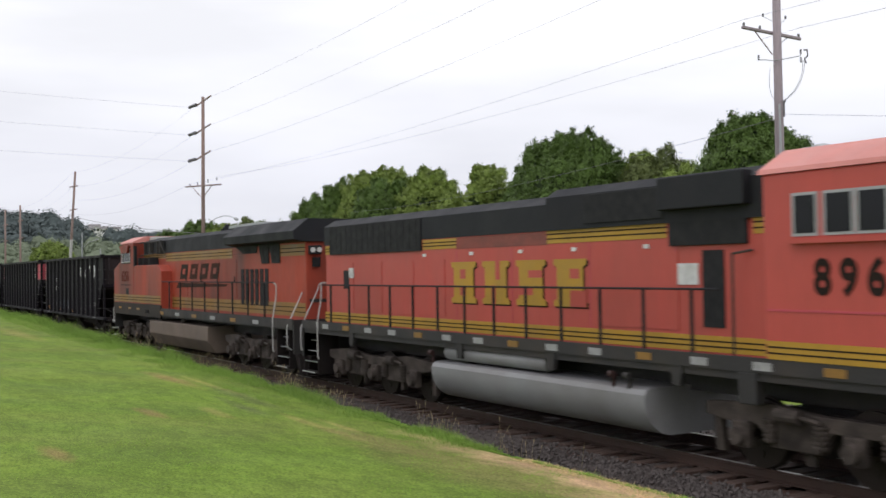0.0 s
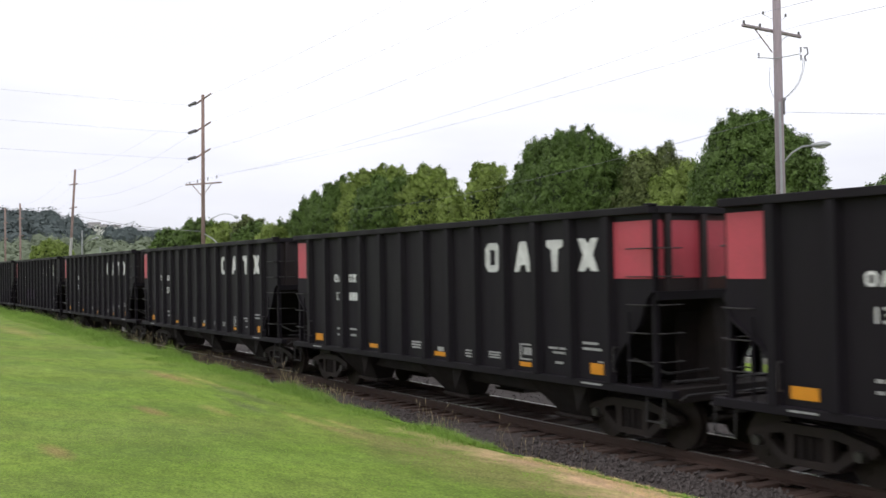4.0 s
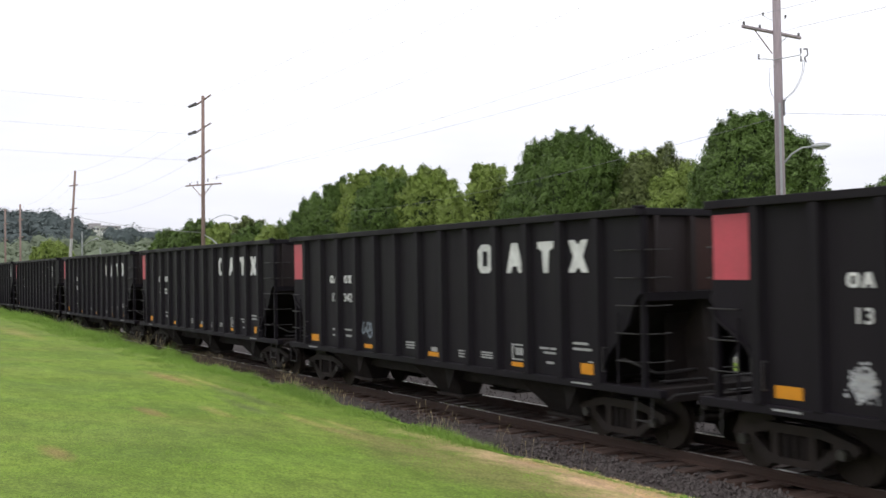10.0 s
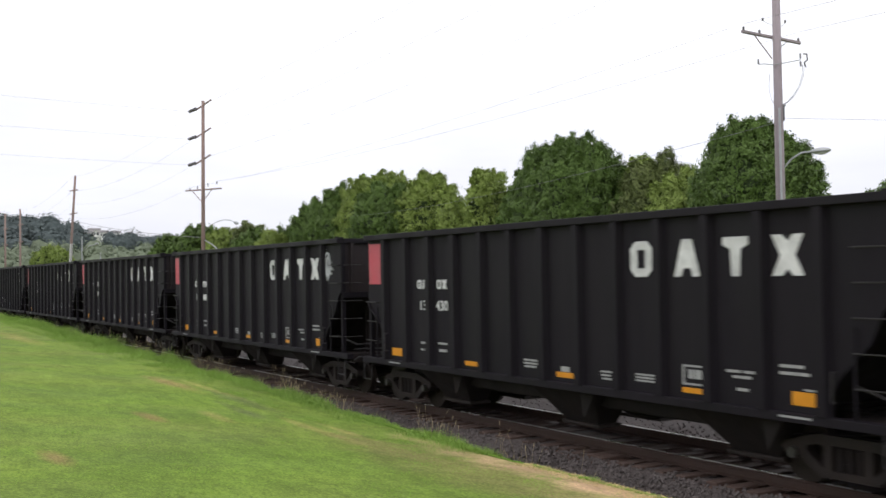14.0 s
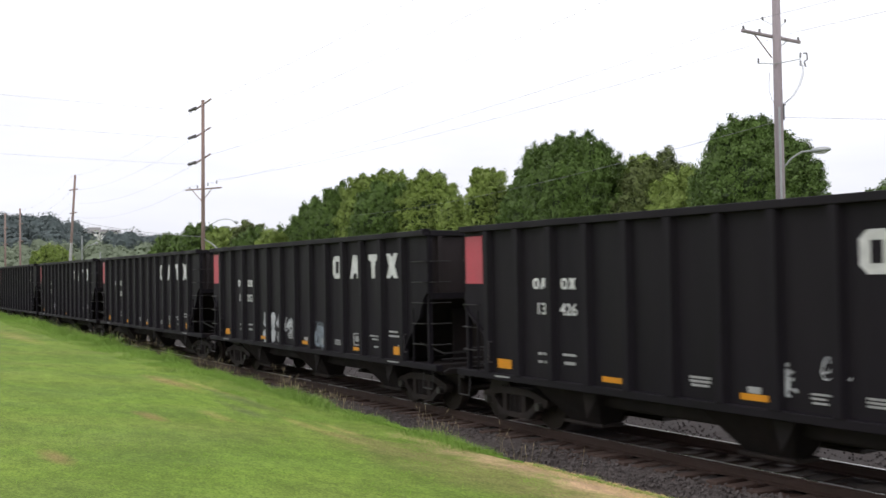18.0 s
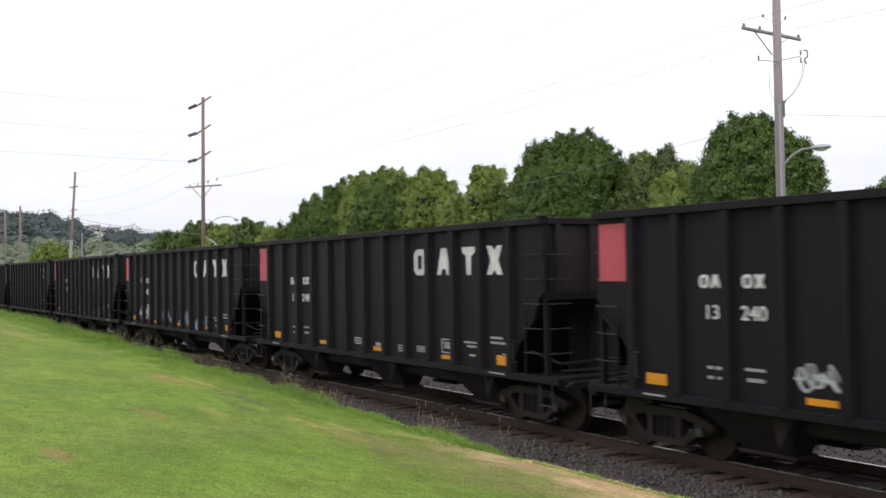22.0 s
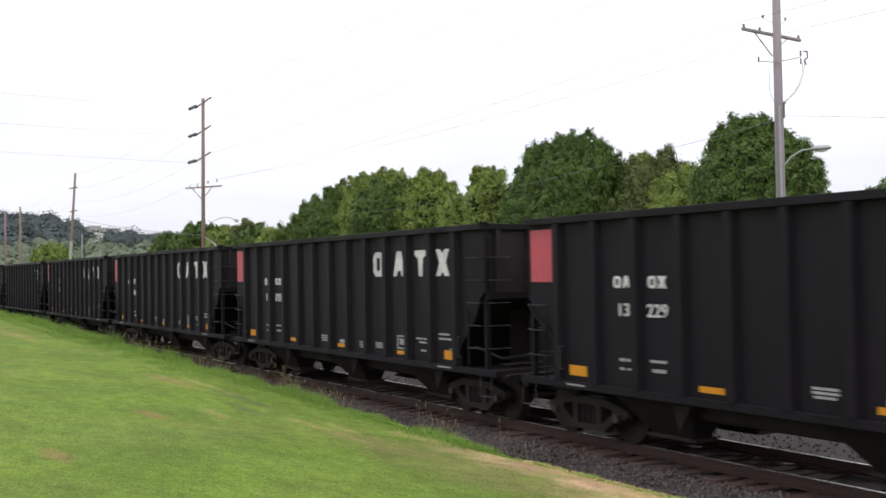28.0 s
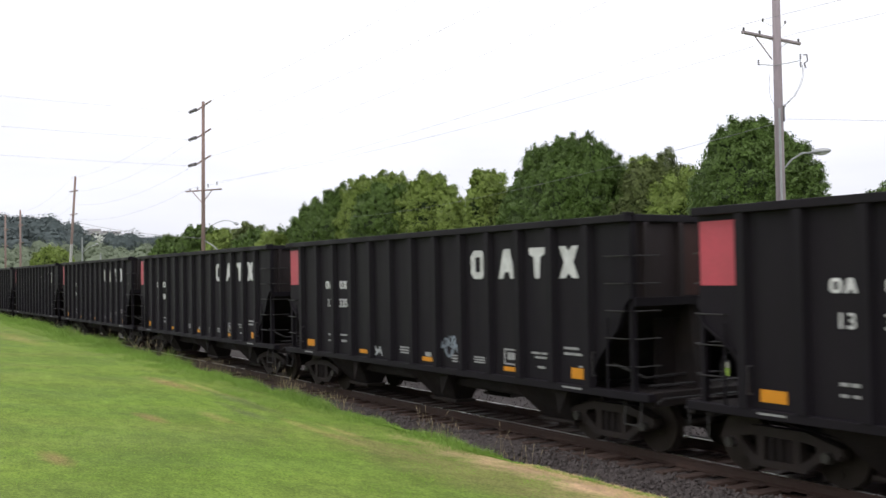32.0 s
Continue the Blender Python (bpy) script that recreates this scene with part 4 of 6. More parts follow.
for z in (3.58, 3.44, 3.30, 3.16):
    part("stencil_bar", box(B(), 7.112, 7.117, -0.22, 0.22 if z > 3.4 else 0.05, z - 0.035, z + 0.035), M["grey_mark"], cars[0])
part("sprayed_tag", box(B(), -3.35, -0.62, -1.5225, -1.519, 1.50, 2.12), M["tag_purple"], cars[4], "faded purple sprayed block")
part("red_panel", box(B(), 6.15, 7.11, -1.527, -1.519, 2.85, 3.80), M["red"], cars[1], "bright red panel on the front end")
part("red_panel", box(B(), 7.112, 7.118, -1.44, 1.0, 2.85, 3.80), M["red"], cars[1], "bright red panel on the front end")

# ---- locomotives ----
def loco_bogie(parent, x):
    g = part("bogie", box(box(B(), -2.2, 2.2, -0.35, 0.35, 0.55, 0.85, 0.03), -0.6, 0.6, -0.8, 0.8, 0.6, 0.95), M["under"], parent)
    g.location.x = x
    frame_out = [(-2.75, 0.98), (-2.75, 0.78), (-2.35, 0.72), (-1.72, 0.72), (-1.45, 0.42), (-0.60, 0.42), (-0.40, 0.74), (0.40, 0.74), (0.60, 0.42), (1.45, 0.42), (1.72, 0.72), (2.35, 0.72), (2.75, 0.78), (2.75, 0.98), (1.6, 1.06), (0.6, 0.96), (-0.6, 0.96), (-1.6, 1.06)]
    for s in (-1, 1):
        part("side_frame", slab(B(), frame_out, *sorted((s * 1.02, s * 1.20)), 0.02), M["loco_cast"], g)
        for k in (-2.0, 0, 2.0):
            box_ = box(B(), k - 0.17, k + 0.17, *sorted((s * 1.12, s * 1.28)), 0.36, 0.76, 0.03)
            rod(box_, (k, s * 1.2, 0.54), (k, s * 1.38, 0.54), 0.17, 0.13, 16)
            part("axle_box", box_, M["loco_cast"], g)
        for k in (-1.45, -0.55, 0.55, 1.45):
            sp = B()
            rod(sp, (k, s * 1.22, 0.50), (k, s * 1.22, 0.84), 0.09, n=10)
            for z in (0.54, 0.61, 0.68, 0.75, 0.82):
                rod(sp, (k, s * 1.22, z - 0.015), (k, s * 1.22, z + 0.015), 0.115, n=12)
            part("spring", sp, M["loco_cast"], g)
        for k in (-1.0, 1.0):
            part("brake_cylinder", rod(rod(B(), (k - 0.25, s * 1.3, 0.92), (k + 0.15, s * 1.3, 0.92), 0.11, n=12), (k + 0.15, s * 1.3, 0.92), (k + 0.5, s * 1.3, 0.88), 0.035), M["loco_cast"], g)
        for k in (-2.62, -0.9, 1.1, 2.62):
            part("brake_hanger", slab(B(), [(k - 0.08, 0.75), (k + 0.08, 0.75), (k + 0.12, 0.22), (k - 0.04, 0.22)], *sorted((s * 0.98, s * 1.08))), M["loco_cast"], g)
    for k in (-2.0, 0, 2.0):
        wheelset(g, 0.533, k)
    return g


def handrail(parent, x0, x1, z0, z1, y, count, material, r=0.019):
    part("handrail", rod(B(), (x0, y, z1), (x1, y, z1), r, n=8), material, parent)
    first_post = None
    for i in range(count):
        x = x0 + (x1 - x0) * (i + 0.5) / count
        if first_post is None:
            first_post = part("handrail_post", box(B(), -0.022, 0.022, y - 0.02, y + 0.02, z0, z1), material, parent)
            first_post.location.x = x
        else:
            again(first_post, x)


def stripes(name, parent, x0, x1, y, z0, z1, material, lines=2):
    part(name, box(B(), x0, x1, y - 0.004, y + 0.004, z0, z1), material, parent)
    for i in range(lines):
        z = z0 + (z1 - z0) * (i + 1) / (lines + 1)
        part("pinstripe", box(B(), x0, x1, y - 0.008, y + 0.002, z - 0.012, z + 0.012), M["dark_letter"], parent)


def steps(parent, x, s):
    """A stairwell at a platform's corner: side plates, treads rising inwards, and grab rails."""
    for k in (-0.46, 0.46):
        part("step_side", slab(B(), [(x + k - 0.02, 0.30), (x + k + 0.02, 0.30), (x + k + 0.02, 1.65), (x + k - 0.02, 1.65)], -1.46, -0.85), M["under"], parent)
    part("step_back", box(B(), x - 0.44, x + 0.44, -0.96, -0.92, 0.42, 1.65), M["under"], parent)
    for i, z in enumerate((0.34, 0.62, 0.90, 1.18, 1.46)):
        y = -1.52 + 0.085 * i
        t = part("step_tread", box(B(), x - 0.44, x + 0.44, y, y + 0.24, z - 0.02, z + 0.015), M["under"], parent)
        part("tread_nosing", box(B(), x - 0.42, x + 0.42, y - 0.012, y, z - 0.012, z + 0.014), M["rail_white" if i == 0 else "galv"], t, "white painted step edge")
    e = x + 0.5 * s
    part("grab_rail", pipe(B(), [(e, -1.40, 0.84), (e, -1.52, 0.92), (e, -1.54, 1.05), (e, -1.54, 1.52), (e, -1.0, 2.58), (e, -0.97, 2.70), (e, -0.90, 2.76), (e, -0.6, 2.76)], 0.020), M["rail_white"], parent, "white painted grab rail")
    i = x - 0.62 * s
    part("grab_rail", pipe(B(), [(i, -1.5, 0.72), (i, -1.53, 0.80), (i, -1.53, 1.72), (i, -1.42, 2.3), (i, -1.40, 2.66), (i - 0.05 * s, -1.42, 2.75), (i - 0.2 * s, -1.46, 2.78)], 0.021), M["rail_white"], parent, "white painted grab rail")
    part("step_lamp", rod(B(), (i + 0.12 * s, -1.47, 1.66), (i + 0.12 * s, -1.50, 1.66), 0.06, n=12), M["lamp"], parent)


def ends(loco, xf, s):
    """End plate, coupler, plough and hoses at the end s."""
    part("end_plate", box(B(), *sorted((s * (xf - 0.06), s * xf)), -1.5, 1.5, 0.75, 1.72), M["loco_grey"], loco)
    bm = box(B(), *sorted((s * xf, s * (xf + 0.3))), -0.1, 0.1, 0.76, 0.98, 0.02)
    box(bm, *sorted((s * (xf + 0.26), s * (xf + 0.46))), -0.17, 0.15, 0.70, 1.02, 0.04)
    part("coupler", bm, M["cast"], loco)
    part("plough", slab(B(), [(s * (xf - 0.3), 0.75), (s * xf, 0.75), (s * (xf + 0.12), 0.18), (s * (xf + 0.02), 0.18)], -1.35, 1.35), M["under"], loco)
    for y in (-0.5, -0.35, 0.35):
        part("air_hose", pipe(B(), [(s * xf, y, 0.8), (s * (xf + 0.25), y, 0.55), (s * (xf + 0.36), y * 0.7, 0.45)], 0.022), M["rubber"], loco)


def modern_loco():
    """The trailing engine: cab and nose towards -x, wide radiator wings at +x."""
    lo = thing("locomotive", "dirty orange and dark grey six-axle diesel locomotive with a wide cab", "locomotive", "locomotives of the train")
    part("frame", box(box(B(), -9.9, 10.9, -1.48, 1.48, 1.42, 1.66), -9.5, 10.3, -0.5, 0.5, 1.0, 1.45), M["loco_grey"], lo)
    for s in (-1, 1):
        part("side_sill", box(B(), -2.45, 10.86, *sorted((s * 1.48, s * 1.52)), 1.46, 1.74), M["loco_grey"], lo)
        part("cab_skirt", box(B(), -9.92, -2.45, *sorted((s * 1.48, s * 1.53)), 1.36, 1.86), M["skirt"], lo, "lower cab side caked with brown road dirt")
    # nose and cab
    prof = [(-10.0, 1.72), (-10.02, 3.32), (-8.80, 3.70), (-8.66, 4.46), (-6.62, 4.44), (-6.62, 1.72)]
    part("cab", slab(B(), prof, -1.50, 1.50, 0.03), M["orange_old"], lo)
    roof = beam(B(), [(-1.53, 4.44), (-1.50, 4.50), (-0.95, 4.72), (0.95, 4.72), (1.50, 4.50), (1.53, 4.44)], -8.74, -6.55)
    part("cab_roof", roof, M["roof_pink"], lo, "pale red cab roof")
    part("roof_box", box(B(), -6.9, -5.7, -0.8, 0.8, 4.5, 4.68, 0.03), M["rail_white"], lo)
    part("window_recess", box(B(), -8.58, -7.06, -1.512, -1.49, 3.56, 4.30), M["dark"], lo)
    for x0, x1 in ((-8.50, -8.30), (-8.06, -7.72), (-7.66, -7.14)):
        w = part("window", box(B(), x0 - 0.05, x1 + 0.05, -1.518, -1.49, 3.60, 4.22), M["rail_white"], lo)
        part("pane", box(B(), x0, x1, -1.524, -1.512, 3.65, 4.18), M["glass"], w)
    part("sunshade", slab(B(), [(-8.55, 4.34), (-7.05, 4.34), (-7.25, 4.02), (-8.2, 4.02)], -1.62, -1.53), M["orange_old"], lo)
    part("cab_door", box(B(), -7.86, -7.42, -1.508, -1.49, 1.92, 2.48), M["dark"], lo)
    part("belt_strip", box(B(), -8.75, -7.0, -1.512, -1.49, 2.62, 2.65), M["dark_letter"], lo)
    part("side_slot", box(B(), -6.55, -6.38, -1.512, -1.4, 3.42, 4.30), M["dark"], lo)
    part("blower_housing", slab(B(), [(-6.62, 1.72), (-6.62, 3.46), (-2.95, 3.46), (-2.45, 3.2), (-2.45, 1.72)], -1.49, 1.49, 0.03), M["orange_old"], lo)
    for x in (-6.0, -5.3, -4.4):
        part("brace", slab(B(), [(x - 0.05, 3.78), (x + 0.06, 3.78), (x + 0.12, 3.44), (x + 0.02, 3.44)], -1.45, -1.0), M["dark"], lo)
    stripes("stripe", lo, -9.98, -2.5, -1.506, 1.90, 2.22, M["yellow_old"])
    # hood
    h = 1.05
    part("hood", box(B(), -6.6, 10.8, -h, h, 1.66, 3.72, 0.03), M["orange_old"], lo)
    part("hood_top", beam(B(), [(-h - 0.02, 3.93), (-h + 0.02, 4.45), (-0.7, 4.60), (0.7, 4.60), (h - 0.02, 4.45), (h + 0.02, 3.93)], -6.5, 5.0), M["loco_black"], lo)
    part("upper_hood", box(B(), -6.5, 10.8, -h, h, 3.72, 3.95), M["orange_old"], lo)
    stripes("stripe", lo, -3.2, 4.6, -h - 0.006, 3.58, 3.90, M["yellow_old"])
    stripes("stripe", lo, -6.5, -3.3, -h - 0.006, 3.70, 3.92, M["yellow_old"])
    stripes("stripe", lo, -2.42, 10.75, -h - 0.006, 1.78, 2.18, M["yellow_old"])
    stripes("stripe", lo, 8.9, 10.75, -h - 0.006, 3.56, 3.90, M["yellow_old"])
    wing = beam(B(), [(-1.12, 3.95), (-1.46, 4.02), (-1.48, 4.26), (-1.0, 4.62), (1.0, 4.62), (1.48, 4.26), (1.46, 4.02), (1.12, 3.95)], 4.9, 10.9)
    part("radiator_wing", wing, M["loco_black"], lo)
    part("radiator_screen", box(B(), 4.0, 7.2, -0.95, 0.8, 4.60, 4.70, 0.01), M["galv"], lo)
    part("radiator_intake", slab(B(), [(5.0, 3.95), (7.0, 3.95), (6.9, 3.70), (5.7, 3.70)], -h - 0.03, -h + 0.1), M["dark"], lo)
    for x0, x1 in ((7.15, 7.95), (8.02, 8.85)):
        part("radiator_intake", slab(B(), [(x0 - 0.05, 3.95), (x1, 3.95), (x1 + 0.03, 3.36), (x0 + 0.22, 3.36)], -h - 0.03, -h + 0.1), M["dark"], lo)
    for x in (-2.1, -0.3, 1.5, 3.3):
        part("hood_door", box(B(), x, x + 1.7, -h - 0.014, -h, 2.24, 3.5), M["orange_old"], lo)
        part("door_latch", box(B(), x + 1.5, x + 1.58, -h - 0.03, -h - 0.014, 2.78, 2.96), M["dark"], lo)
    for i in range(6):
        x = 5.45 + i * 0.43
        part("louvre", box(B(), x, x + 0.28, -h - 0.018, -h + 0.05, 2.06, 3.20), M["dark"], lo)
    # the owner's mark as plain dark slanted shapes over a bar
    for i in range(4):
        x = -1.35 + i * 1.2
        part("name_shape", slab(B(), [(x, 2.88), (x + 0.86, 2.88), (x + 1.12, 3.44), (x + 0.26, 3.44)], -h - 0.022, -h - 0.013), M["faded_mark"], lo, "faded dark slanted block shape")
        part("name_slot", slab(B(), [(x + 0.34, 3.06), (x + 0.66, 3.06), (x + 0.76, 3.27), (x + 0.44, 3.27)], -h - 0.027, -h - 0.021), M["orange_old"], lo)
    part("name_bar", slab(B(), [(-1.80, 2.52), (-1.55, 2.74), (4.1, 2.70), (4.0, 2.62), (-1.2, 2.56)], -h - 0.024, -h - 0.013), M["faded_mark"], lo)
    lettering("6256", 0.64, 1.0, -8.64, 2.80, lo, M["faded_number"], -1.512)
    # side gear
    part("fuel_tank", beam(B(), [(-1.46, 1.22), (-1.46, 0.72), (-1.15, 0.28), (1.15, 0.28), (1.46, 0.72), (1.46, 1.22)], -4.3, 3.1, 0.03), M["tank_tan"], lo)
    for x in (-3.4, -2.9, 0.2):
        part("filler_cap", rod(B(), (x, -1.42, 1.26), (x, -1.42, 1.40), 0.07, n=10), M["loco_grey"], lo)
    handrail(lo, -5.0, 9.3, 1.72, 2.78, -1.47, 10, M["loco_black"])
    part("roof_rail", pipe(pipe(B(), [(-6.5, -1.25, 4.42), (-3.6, -1.25, 4.42), (-3.1, -1.15, 3.9)], 0.022), [(-6.5, -1.25, 3.86), (-3.9, -1.25, 3.95)], 0.022), M["loco_grey"], lo)
    for x in (-5.9, -5.1, -4.0, -3.6):
        part("grille_frame", box(B(), x - 0.04, x + 0.04, -1.22, -1.0, 3.9, 4.45), M["loco_grey"], lo)
    for x in (-5.85, -3.95):
        part("grille", box(B(), x, x + 0.6, -1.12, -1.05, 4.0, 4.4), M["dark"], lo)
    steps(lo, 10.0, 1)
    for k in (0, 0.25):
        part("grab_rail", pipe(B(), [(-10.35 + k, -1.45, 0.9), (-10.35 + k, -1.45, 1.5), (-9.95 + k * 0.4, -1.4, 2.1)], 0.02), M["rail_white"], lo, "white painted grab rail")
    for z in (0.36, 0.68, 1.0):
        part("step_tread", box(B(), -10.45, -9.95, -1.5, -1.1, z - 0.02, z + 0.02), M["rail_white"], lo)
    lamp = part("rear_light", box(B(), 10.8, 10.92, -0.98, -0.6, 3.58, 3.84, 0.02), M["loco_black"], lo)
    for y in (-0.80, -0.60):
        part("lens", rod(B(), (10.9, y - 0.08, 3.71), (10.94, y - 0.08, 3.71), 0.075, n=12), M["lamp"], lamp)
    part("marker_box", box(B(), 10.8, 10.86, -0.86, -0.62, 3.22, 3.5), M["dark"], lo)
    part("number_plate_bar", box(B(), 10.8, 10.82, -0.95, -0.35, 2.2, 2.3), M["loco_grey"], lo)
    horn = rod(B(), (1.9, -0.4, 4.72), (2.3, -0.4, 4.74), 0.05, 0.11, 10)
    rod(horn, (1.9, -0.2, 4.66), (2.3, -0.2, 4.68), 0.05, 0.11, 10)
    part("horn", box(horn, 1.85, 2.0, -0.5, -0.1, 4.58, 4.68), M["loco_black"], lo)
    for x in (-9.0, -7.4, -6.0):
        part("sill_reflector", box(B(), x, x + 0.45, -1.54, -1.53, 1.60, 1.68), M["yellow_old"], lo)
    for i in range(7):
        part("sill_reflector", box(B(), -4.6 + i * 2.05, -4.1 + i * 2.05, -1.53, -1.52, 1.50, 1.62), M["yellow_old"] if i % 2 else M["grey_mark"], lo)
    for s, x in ((-1, 9.9), (1, 10.9)):
        ends(lo, x, s)
    for s in (-1, 1):
        loco_bogie(lo, s * 6.95)
    return lo


def older_loco():
    """The leading engine: long hood at -x, cab and nose towards +x."""
    lo = thing("locomotive", "faded red-orange six-axle diesel locomotive with yellow stripes and a grey tank", "locomotive", "locomotives of the train")
    h = 1.2
    part("frame", box(box(B(), -10.9, 10.4, -1.46, 1.46, 1.40, 1.66), -9.9, 10.0, -0.5, 0.5, 1.0, 1.42), M["loco_grey"], lo)
    for s in (-1, 1):
        part("side_sill", box(B(), -10.9, 10.4, *sorted((s * 1.46, s * 1.50)), 1.52, 1.74), M["loco_grey"], lo)
    part("hood", box(B(), -9.9, 5.8, -h, h, 1.66, 3.62, 0.03), M["orange_pink"], lo)
    part("upper_hood", box(B(), -9.9, 5.8, -h, h, 3.60, 3.80), M["orange_pink"], lo)
    part("hood_top", beam(B(), [(-h - 0.02, 3.78), (-h - 0.02, 4.28), (-0.9, 4.46), (0.9, 4.46), (h + 0.02, 4.28), (h + 0.02, 3.78)], -9.95, 0.25), M["loco_black"], lo)
    part("blower_top", beam(B(), [(-h - 0.06, 3.78), (-h - 0.06, 4.40), (-1.0, 4.56), (1.0, 4.56), (h + 0.06, 4.40), (h + 0.06, 3.78)], 0.25, 5.7), M["loco_black"], lo)
    part("radiator_grille", box(B(), -9.55, -4.6, -h - 0.05, -h + 0.05, 3.52, 4.28, 0.01), M["dark"], lo)
    for i in range(16):
        x = -9.45 + i * 0.31
        part("radiator_slat", box(B(), x, x + 0.02, -h - 0.058, -h - 0.048, 3.56, 4.24), M["dark"], lo)
    part("intake_grille", box(B(), 1.4, 3.45, -h - 0.085, -h, 3.86, 4.38, 0.01), M["dark"], lo)
    part("intake_box", box(B(), 3.46, 5.3, -h - 0.22, -h, 3.98, 4.50, 0.02), M["loco_black"], lo)
    part("intake_screen", box(B(), 3.55, 5.2, -h - 0.06, -h, 3.40, 3.98, 0.01), M["dark"], lo)
    stripes("stripe", lo, -4.55, -3.1, -h - 0.006, 3.54, 3.76, M["yellow"])
    stripes("stripe", lo, 0.2, 3.45, -h - 0.006, 3.54, 3.80, M["yellow"])
    stripes("stripe", lo, 5.3, 5.75, -h - 0.006, 3.54, 3.80, M["yellow"])
    stripes("stripe", lo, -9.9, -9.58, -h - 0.006, 3.54, 3.76, M["yellow"])
    part("scraped_panel", box(B(), -3.1, 0.2, -h - 0.006, -h, 3.52, 3.76), M["scraped"], lo, "scraped dull red panel")
    stripes("stripe", lo, -9.95, 5.8, -h - 0.006, 1.74, 1.99, M["yellow"], 2)
    for x, w in ((-9.2, 1.0), (-8.1, 1.5), (-6.4, 1.4), (-4.8, 1.2), (1.5, 2.2)):
        part("hood_door", box(B(), x, x + w, -h - 0.014, -h, 2.05, 3.3), M["orange_pink"], lo)
    part("hood_slot", box(B(), -8.75, -8.42, -h - 0.02, -h, 2.62, 3.1), M["dark"], lo)
    part("notice", box(B(), -8.42, -8.15, -h - 0.024, -h - 0.014, 2.9, 3.16), M["white"], lo)
    part("notice", box(B(), 3.7, 4.15, -h - 0.02, -h - 0.001, 2.78, 3.12), M["white"], lo)
    part("hood_slot", box(B(), 4.25, 4.70, -h - 0.02, -h, 2.12, 3.32), M["dark"], lo)
    part("vertical_pipe", pipe(B(), [(5.0, -1.35, 1.7), (5.0, -1.35, 3.25), (5.3, -1.25, 3.3)], 0.02), M["loco_grey"], lo)
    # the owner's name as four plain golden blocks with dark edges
    for i in range(4):
        x = -3.30 + i * 1.23
        out = [(x, 2.36), (x + 0.98, 2.36), (x + 0.98, 2.46), (x + 0.88, 2.50), (x + 0.88, 3.10), (x + 0.98, 3.14), (x + 0.98, 3.24), (x, 3.24), (x, 3.14), (x + 0.10, 3.10), (x + 0.10, 2.50), (x, 2.46)]
        part("name_edge", slab(B(), [(a + 0.04, b - 0.03) for a, b in out], -h - 0.008, -h - 0.002), M["dark_letter"], lo)
        bm = slab(B(), out, -h - 0.016, -h - 0.009)
        part("name_shape", bm, M["yellow"], lo, "golden block shape with serifs")
        for a0, a1, b0, b1 in (((0.36, 0.58, 2.52, 2.72), (0.36, 0.58, 2.88, 3.08)), ((0.34, 0.50, 2.36, 2.74), (0.50, 0.66, 2.86, 3.24)), ((0.42, 0.88, 2.90, 3.04), (0.10, 0.56, 2.56, 2.70)), ((0.50, 0.98, 2.36, 2.66), (0.50, 0.78, 2.88, 3.06)))[i]:
            part("name_slot", box(B(), x + a0, x + a1, -h - 0.022, -h - 0.016, b0, b1), M["orange_pink"], lo)
    # cab and nose
    prof = [(5.74, 1.72), (5.74, 4.36), (8.0, 4.36), (8.25, 3.6), (9.9, 3.3), (10.1, 1.72)]
    part("cab", slab(B(), prof, -1.50, 1.50, 0.03), M["orange_pink"], lo)
    part("cab_roof", beam(B(), [(-1.53, 4.36), (-1.50, 4.43), (-0.95, 4.74), (0.95, 4.74), (1.50, 4.43), (1.53, 4.36)], 5.68, 8.1), M["roof_pink"], lo, "pale pink cab roof")
    for x0, x1 in ((6.32, 6.66), (6.84, 7.24), (7.36, 7.76)):
        w = part("window", box(B(), x0 - 0.05, x1 + 0.05, -1.515, -1.49, 3.46, 4.06), M["galv"], lo)
        part("pane", box(B(), x0, x1, -1.522, -1.51, 3.50, 4.02), M["glass"], w)
    part("armrest", box(B(), 6.25, 7.9, -1.60, -1.5, 3.36, 3.42), M["orange_pink"], lo)
    part("belt_strip", box(B(), 5.8, 9.9, -1.512, -1.49, 2.42, 2.45), M["red"], lo)
    stripes("stripe", lo, 5.78, 10.0, -1.506, 1.74, 2.0, M["yellow"])
    for i, digit in enumerate("896"):
        lettering(digit, 0.66, 0.85, 6.62 + 0.42 * i, 2.68, lo, M["dark_letter"], -1.512, 0.032)
    half = [(1.36, 1.08), (1.47, 1.05), (1.52, 0.97)] + [(0.92 + 0.60 * math.cos(a), 0.88 - 0.60 * math.sin(a)) for a in [math.pi / 2 * i / 14 for i in range(15)]]
    tank = part("fuel_tank", beam(B(), [(-y, z) for y, z in half] + half[::-1], -3.7, 3.2), M["tank_grey"], lo, "plain grey fuel tank", True)
    tank.data.set_sharp_from_angle(angle=radians(28))
    for x in (-4.55, -2.55, -0.75, 0.95, 2.9):
        part("lifting_mark", box(B(), x, x + 0.13, -h - 0.02, -h - 0.001, 3.38, 3.45), M["white"], lo)
    for x in (-3.1, -1.0, 1.45, 3.65):
        part("panel_seam", box(B(), x - 0.012, x + 0.012, -h - 0.006, -h, 2.0, 3.5), M["red"], lo)
    part("air_reservoir", rod(B(), (-3.3, -1.27, 1.29), (0.3, -1.27, 1.29), 0.165, n=24), M["tank_grey"], lo, smooth=True)
